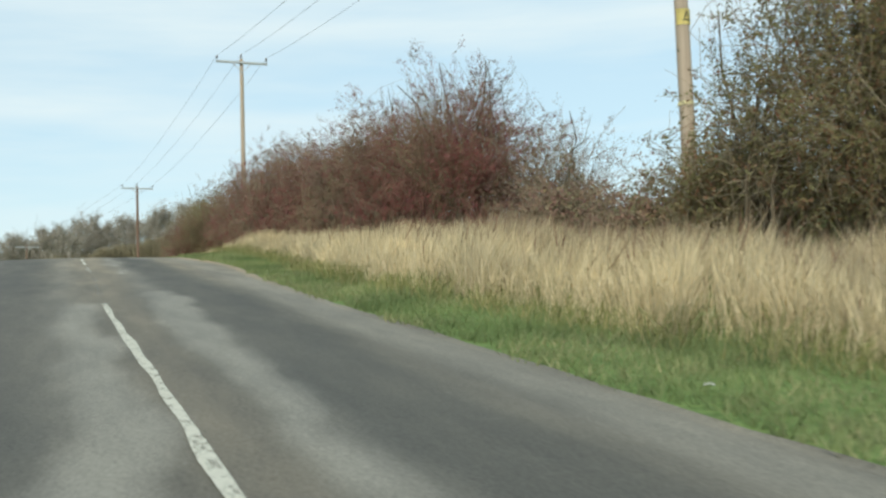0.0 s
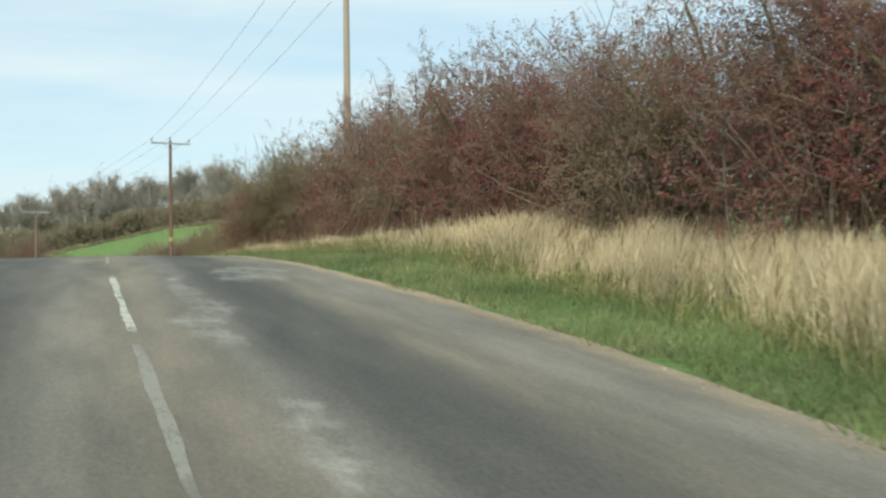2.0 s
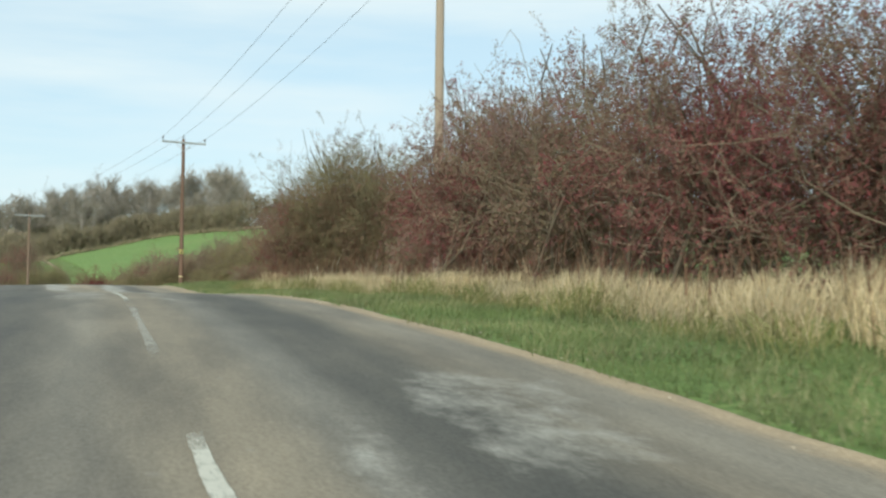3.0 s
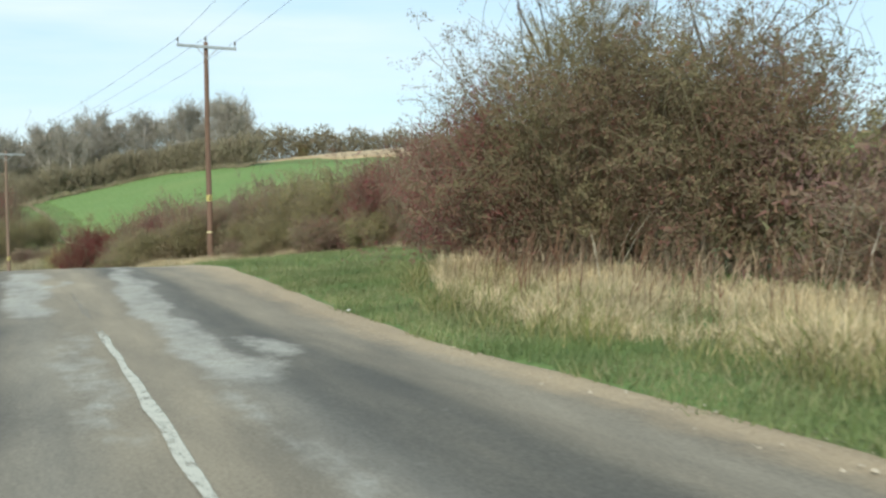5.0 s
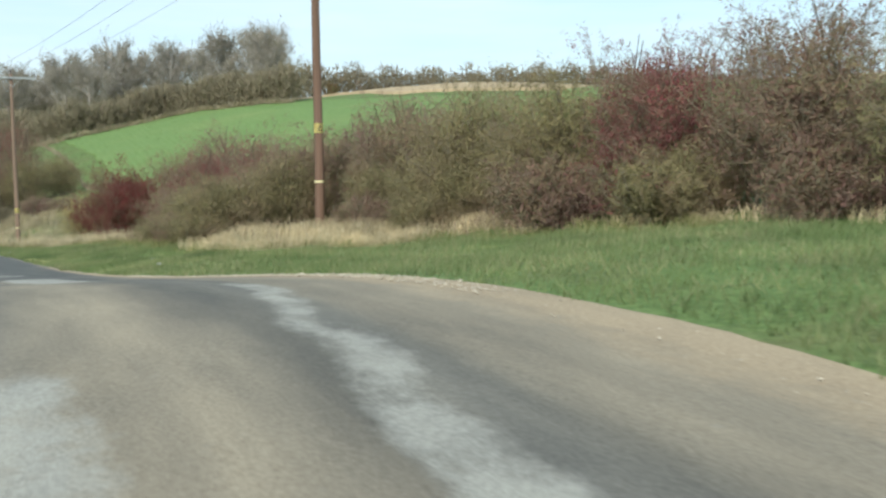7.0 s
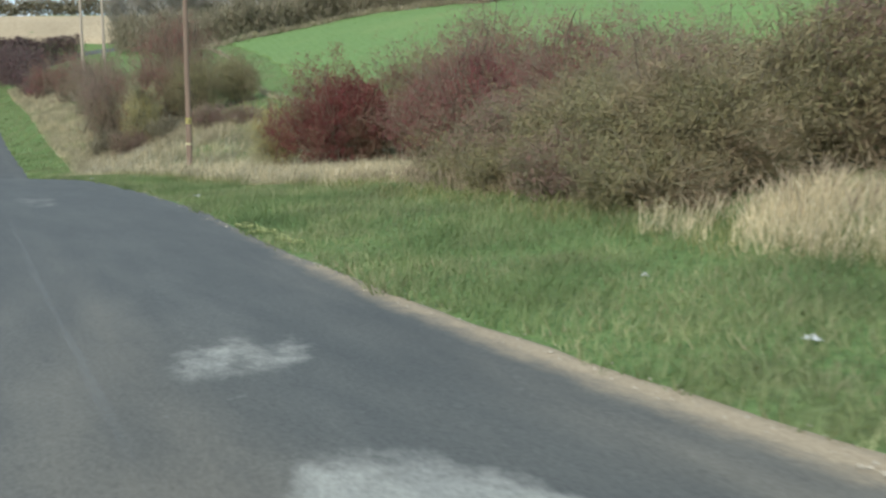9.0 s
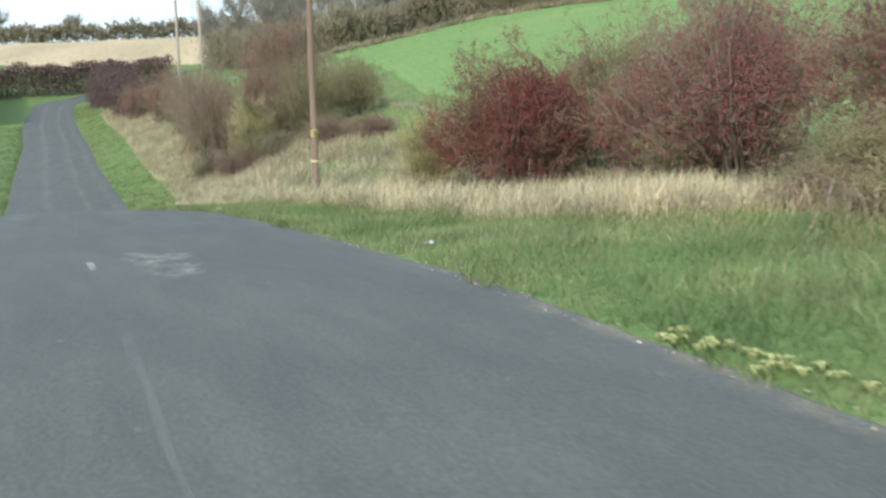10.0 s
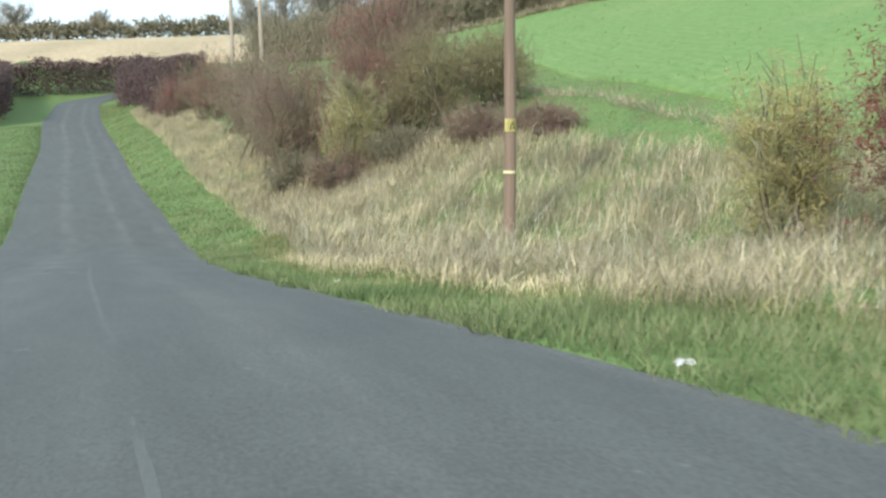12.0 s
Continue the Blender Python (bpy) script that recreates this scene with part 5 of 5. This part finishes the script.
blades("pale_stems", belt(900, 107, 131, add(VERGE, 0.6), add(HEDGE, 1.5)), 0.8, 0.004, 0.4, PALESTEM, "bleached upright dead stems", "weeds")
blades("pale_stems", thin(belt(1100, 5, 17, add(VERGE, 0.3), HEDGE), 0.6, 0.0), 0.75, 0.0065, 0.2, DRYGRASS, "stout pale upright stalks among the dry grass", "weeds")
blades("pale_stems", belt(40, 22, 60, add(HEDGE, -0.4), add(HEDGE, 0.4)), 1.0, 0.005, 0.3, PALESTEM, "bleached leaning stems at the hedge foot", "weeds")
zero = lambda y: 0.6 * SAND(y) + 0.06 * np.sin(y * 1.7) + 0.05 * np.sin(y * 4.1)
blades("verge_grass", belt(100000, 2, 62, zero, add(VERGE, 0.7)), 0.12, 0.007, 0.6, LAWN, "short green verge grass", "grass")
blades("verge_grass", belt(150000, 58, 124, zero, add(VERGE, 0.8)), 0.14, 0.0065, 0.6, LAWN, "short lush green verge grass", "grass")
blades("verge_grass", belt(26000, 120, 240, zero, add(VERGE, 0.5)), 0.14, 0.02, 0.5, LAWN, "green verge beside the far road", "grass")
_y = rng.uniform(60, 200, 44000)
blades("verge_grass", np.stack([CENTRE(_y) - HALF_L(_y) - 7.0 * rng.uniform(0, 1, len(_y)) ** 1.5 - 0.1, _y], 1), 0.18, 0.012, 0.6, DARKLAWN, "longer dark green grass on the far verge", "grass")
_y = rng.uniform(92, 200, 34000)
_p = np.stack([crop_left(_y) + (crop_right(_y) - crop_left(_y)) * rng.uniform(0, 1, len(_y)) ** 1.3, _y], 1)
blades("crop_plants", _p, 0.2, 0.018, 0.6, CROPLEAF, "leafy young green crop plants", "crop")


# ---------------------------------------------------------------- road surface details
def ribbon(name, label, rows, lift, mat, cat, cells=8, on_road=True, kind=""):
    """A thin worn layer on the road: rows of (metres along, from, to), counted from the centre line."""
    v = np.array([r[0] for r in rows], float)
    n = max(8, int((v[-1] - v[0]) * 3))
    yy = np.linspace(v[0], v[-1], n)
    a = np.interp(yy, v, [r[1] for r in rows])
    b = np.interp(yy, v, [r[2] for r in rows])
    f = np.linspace(0, 1, cells)
    x = CENTRE(yy)[:, None] + a[:, None] + (b - a)[:, None] * f
    y = np.repeat(yy[:, None], cells, 1)
    top = CENTRE(y) + HALF_R(y)
    z = np.where(x > top, np.maximum(height(x, y), road_z(np.minimum(x, top), y) - 0.02), road_z(np.minimum(x, top), y)) + lift
    t = np.stack([np.repeat(f[None], n, 0), np.repeat(((yy - v[0]) / (v[-1] - v[0]))[:, None], cells, 1)], -1)
    ob = put_mesh(name, np.stack([x, y, z], -1).reshape(-1, 3), grid_faces(n, cells), mat, True, t.reshape(-1, 2))
    return tagged(ob, label, cat, kind=kind or "structure")


for a, b, paint in [(-6, -1.5, PAINT), (2.5, 13.8, PAINT), (13.8, 21, GHOST), (21, 25.3, FAINT), (25.3, 31, PAINT), (33, 39, FAINT), (39, 54.5, PAINT), (54.5, 59.2, GHOST), (74.6, 79, FAINT),
                    (79, 91, GHOST), (93.3, 94.3, FAINT), (97, 104, GHOST), (104, 122, GHOST)]:
    _v = np.linspace(a, b, max(5, int((b - a) * 3)))
    _s = 0.012 * np.sin(_v * 0.5) + 0.006 * np.sin(_v * 3.7)
    _h = (0.032 if a > 79 - 0.5 else 0.044) + 0.008 * np.sin(_v * 1.3 + a) + 0.006 * np.sin(_v * 4.3)
    ribbon("road_marking", "worn white painted centre line", list(zip(_v, _s - _h, _s + _h)), 0.008, paint, "road marking", 5)


def scatter_stones(n, y0, y1, d0, d1, size, label):
    """Loose stones on the road edge, as one heap of stuff."""
    y = rng.uniform(y0, y1, n)
    x = CENTRE(y) + HALF_R(y) + rng.uniform(d0, d1, n)
    p = np.stack([x, y, road_z(np.minimum(x, CENTRE(y) + HALF_R(y)), y) + 0.02], 1)
    s = (size * np.exp(rng.normal(-0.1, 0.45, n)))[:, None, None]
    base = np.array([(1, 0, 0), (0, 1, 0), (-1, 0, 0), (0, -1, 0), (0, 0, 0.7), (0, 0, -0.5)])
    v = p[:, None] + s * (base[None] + rng.normal(0, 0.18, (n, 6, 3)))
    i = np.arange(n)[:, None, None] * 6
    f = (i + np.array([(0, 1, 4), (1, 2, 4), (2, 3, 4), (3, 0, 4), (1, 0, 5), (2, 1, 5), (3, 2, 5), (0, 3, 5)])[None]).reshape(-1, 3)
    tagged(put_mesh("gravel", v.reshape(-1, 3), f, STONE, False), label, "gravel", kind="stuff")


scatter_stones(2400, 66, 79, -0.1, 0.3, 0.0085, "loose pale stones along the road edge")
scatter_stones(900, 18, 69, -0.25, 0.35, 0.007, "small loose stones along the road edge")
scatter_stones(500, 79, 98, -0.1, 0.3, 0.006, "small stones beside the verge")


# ---------------------------------------------------------------- litter and small plants on the verge
def litter(x, y, size, seed, label):
    """A crumpled scrap lying in the grass."""
    g = np.random.default_rng(seed)
    root = new("litter")
    root.location = (x, y, float(height(x, y)) + 0.05)
    tagged(root, label, "litter", "litter on the verge")
    n = 5
    u = np.linspace(-1, 1, n)
    px, py = np.meshgrid(u, u)
    p = np.stack([px * size, py * size * 0.6, size * 0.35 * np.abs(g.normal(0, 1, (n, n)))], -1).reshape(-1, 3)
    me = put_mesh("scrap", p, grid_faces(n, n), LITTER, False)
    me.parent = root


for k, (lx, ly, ls) in enumerate([(4.82, 80.56, 0.05), (4.96, 82.95, 0.03), (-0.88, 103.83, 0.05), (-3.34, 117.2, 0.04), (-2.35, 109.9, 0.04), (1.7, 94.35, 0.05),
                                  (0.2, 103.6, 0.035), (5.75, 54.2, 0.03), (4.15, 5.3, 0.03)]):
    litter(lx, ly, ls, 300 + k, "crumpled white scrap of litter in the grass")


def dock(x, y, seed):
    """A low plant of broad pale leaves."""
    g = np.random.default_rng(seed)
    root = new("dock_plant")
    root.location = (x, y, float(height(x, y)))
    tagged(root, "low broad-leaved weed with pale green leaves on the verge", "weed", "broad-leaved weeds")
    for k in range(7):
        a, l, w = g.uniform(0, 6.28), g.uniform(0.03, 0.06), g.uniform(0.01, 0.017)
        t = np.linspace(0, 1, 5)
        mid = np.stack([np.cos(a) * l * t, np.sin(a) * l * t, 0.05 * np.sin(t * 2.6)], 1)
        s = np.array([-math.sin(a), math.cos(a), 0]) * w
        prof = np.sin(np.clip(t * 0.95 + 0.05, 0, 1) * math.pi)[:, None]
        p = np.stack([mid - s * prof, mid + [0, 0, -0.012], mid + s * prof], 1).reshape(-1, 3)
        leaf = put_mesh("leaf", p, grid_faces(5, 3), DOCKLEAF)
        leaf.parent = root


_g = np.random.default_rng(77)
for k in range(38):
    _u = _g.uniform(0, 1)
    dock(2.2 + 0.52 * _u + _g.normal(0, 0.05), 89.4 - 2.3 * _u + _g.normal(0, 0.12), 400 + k)
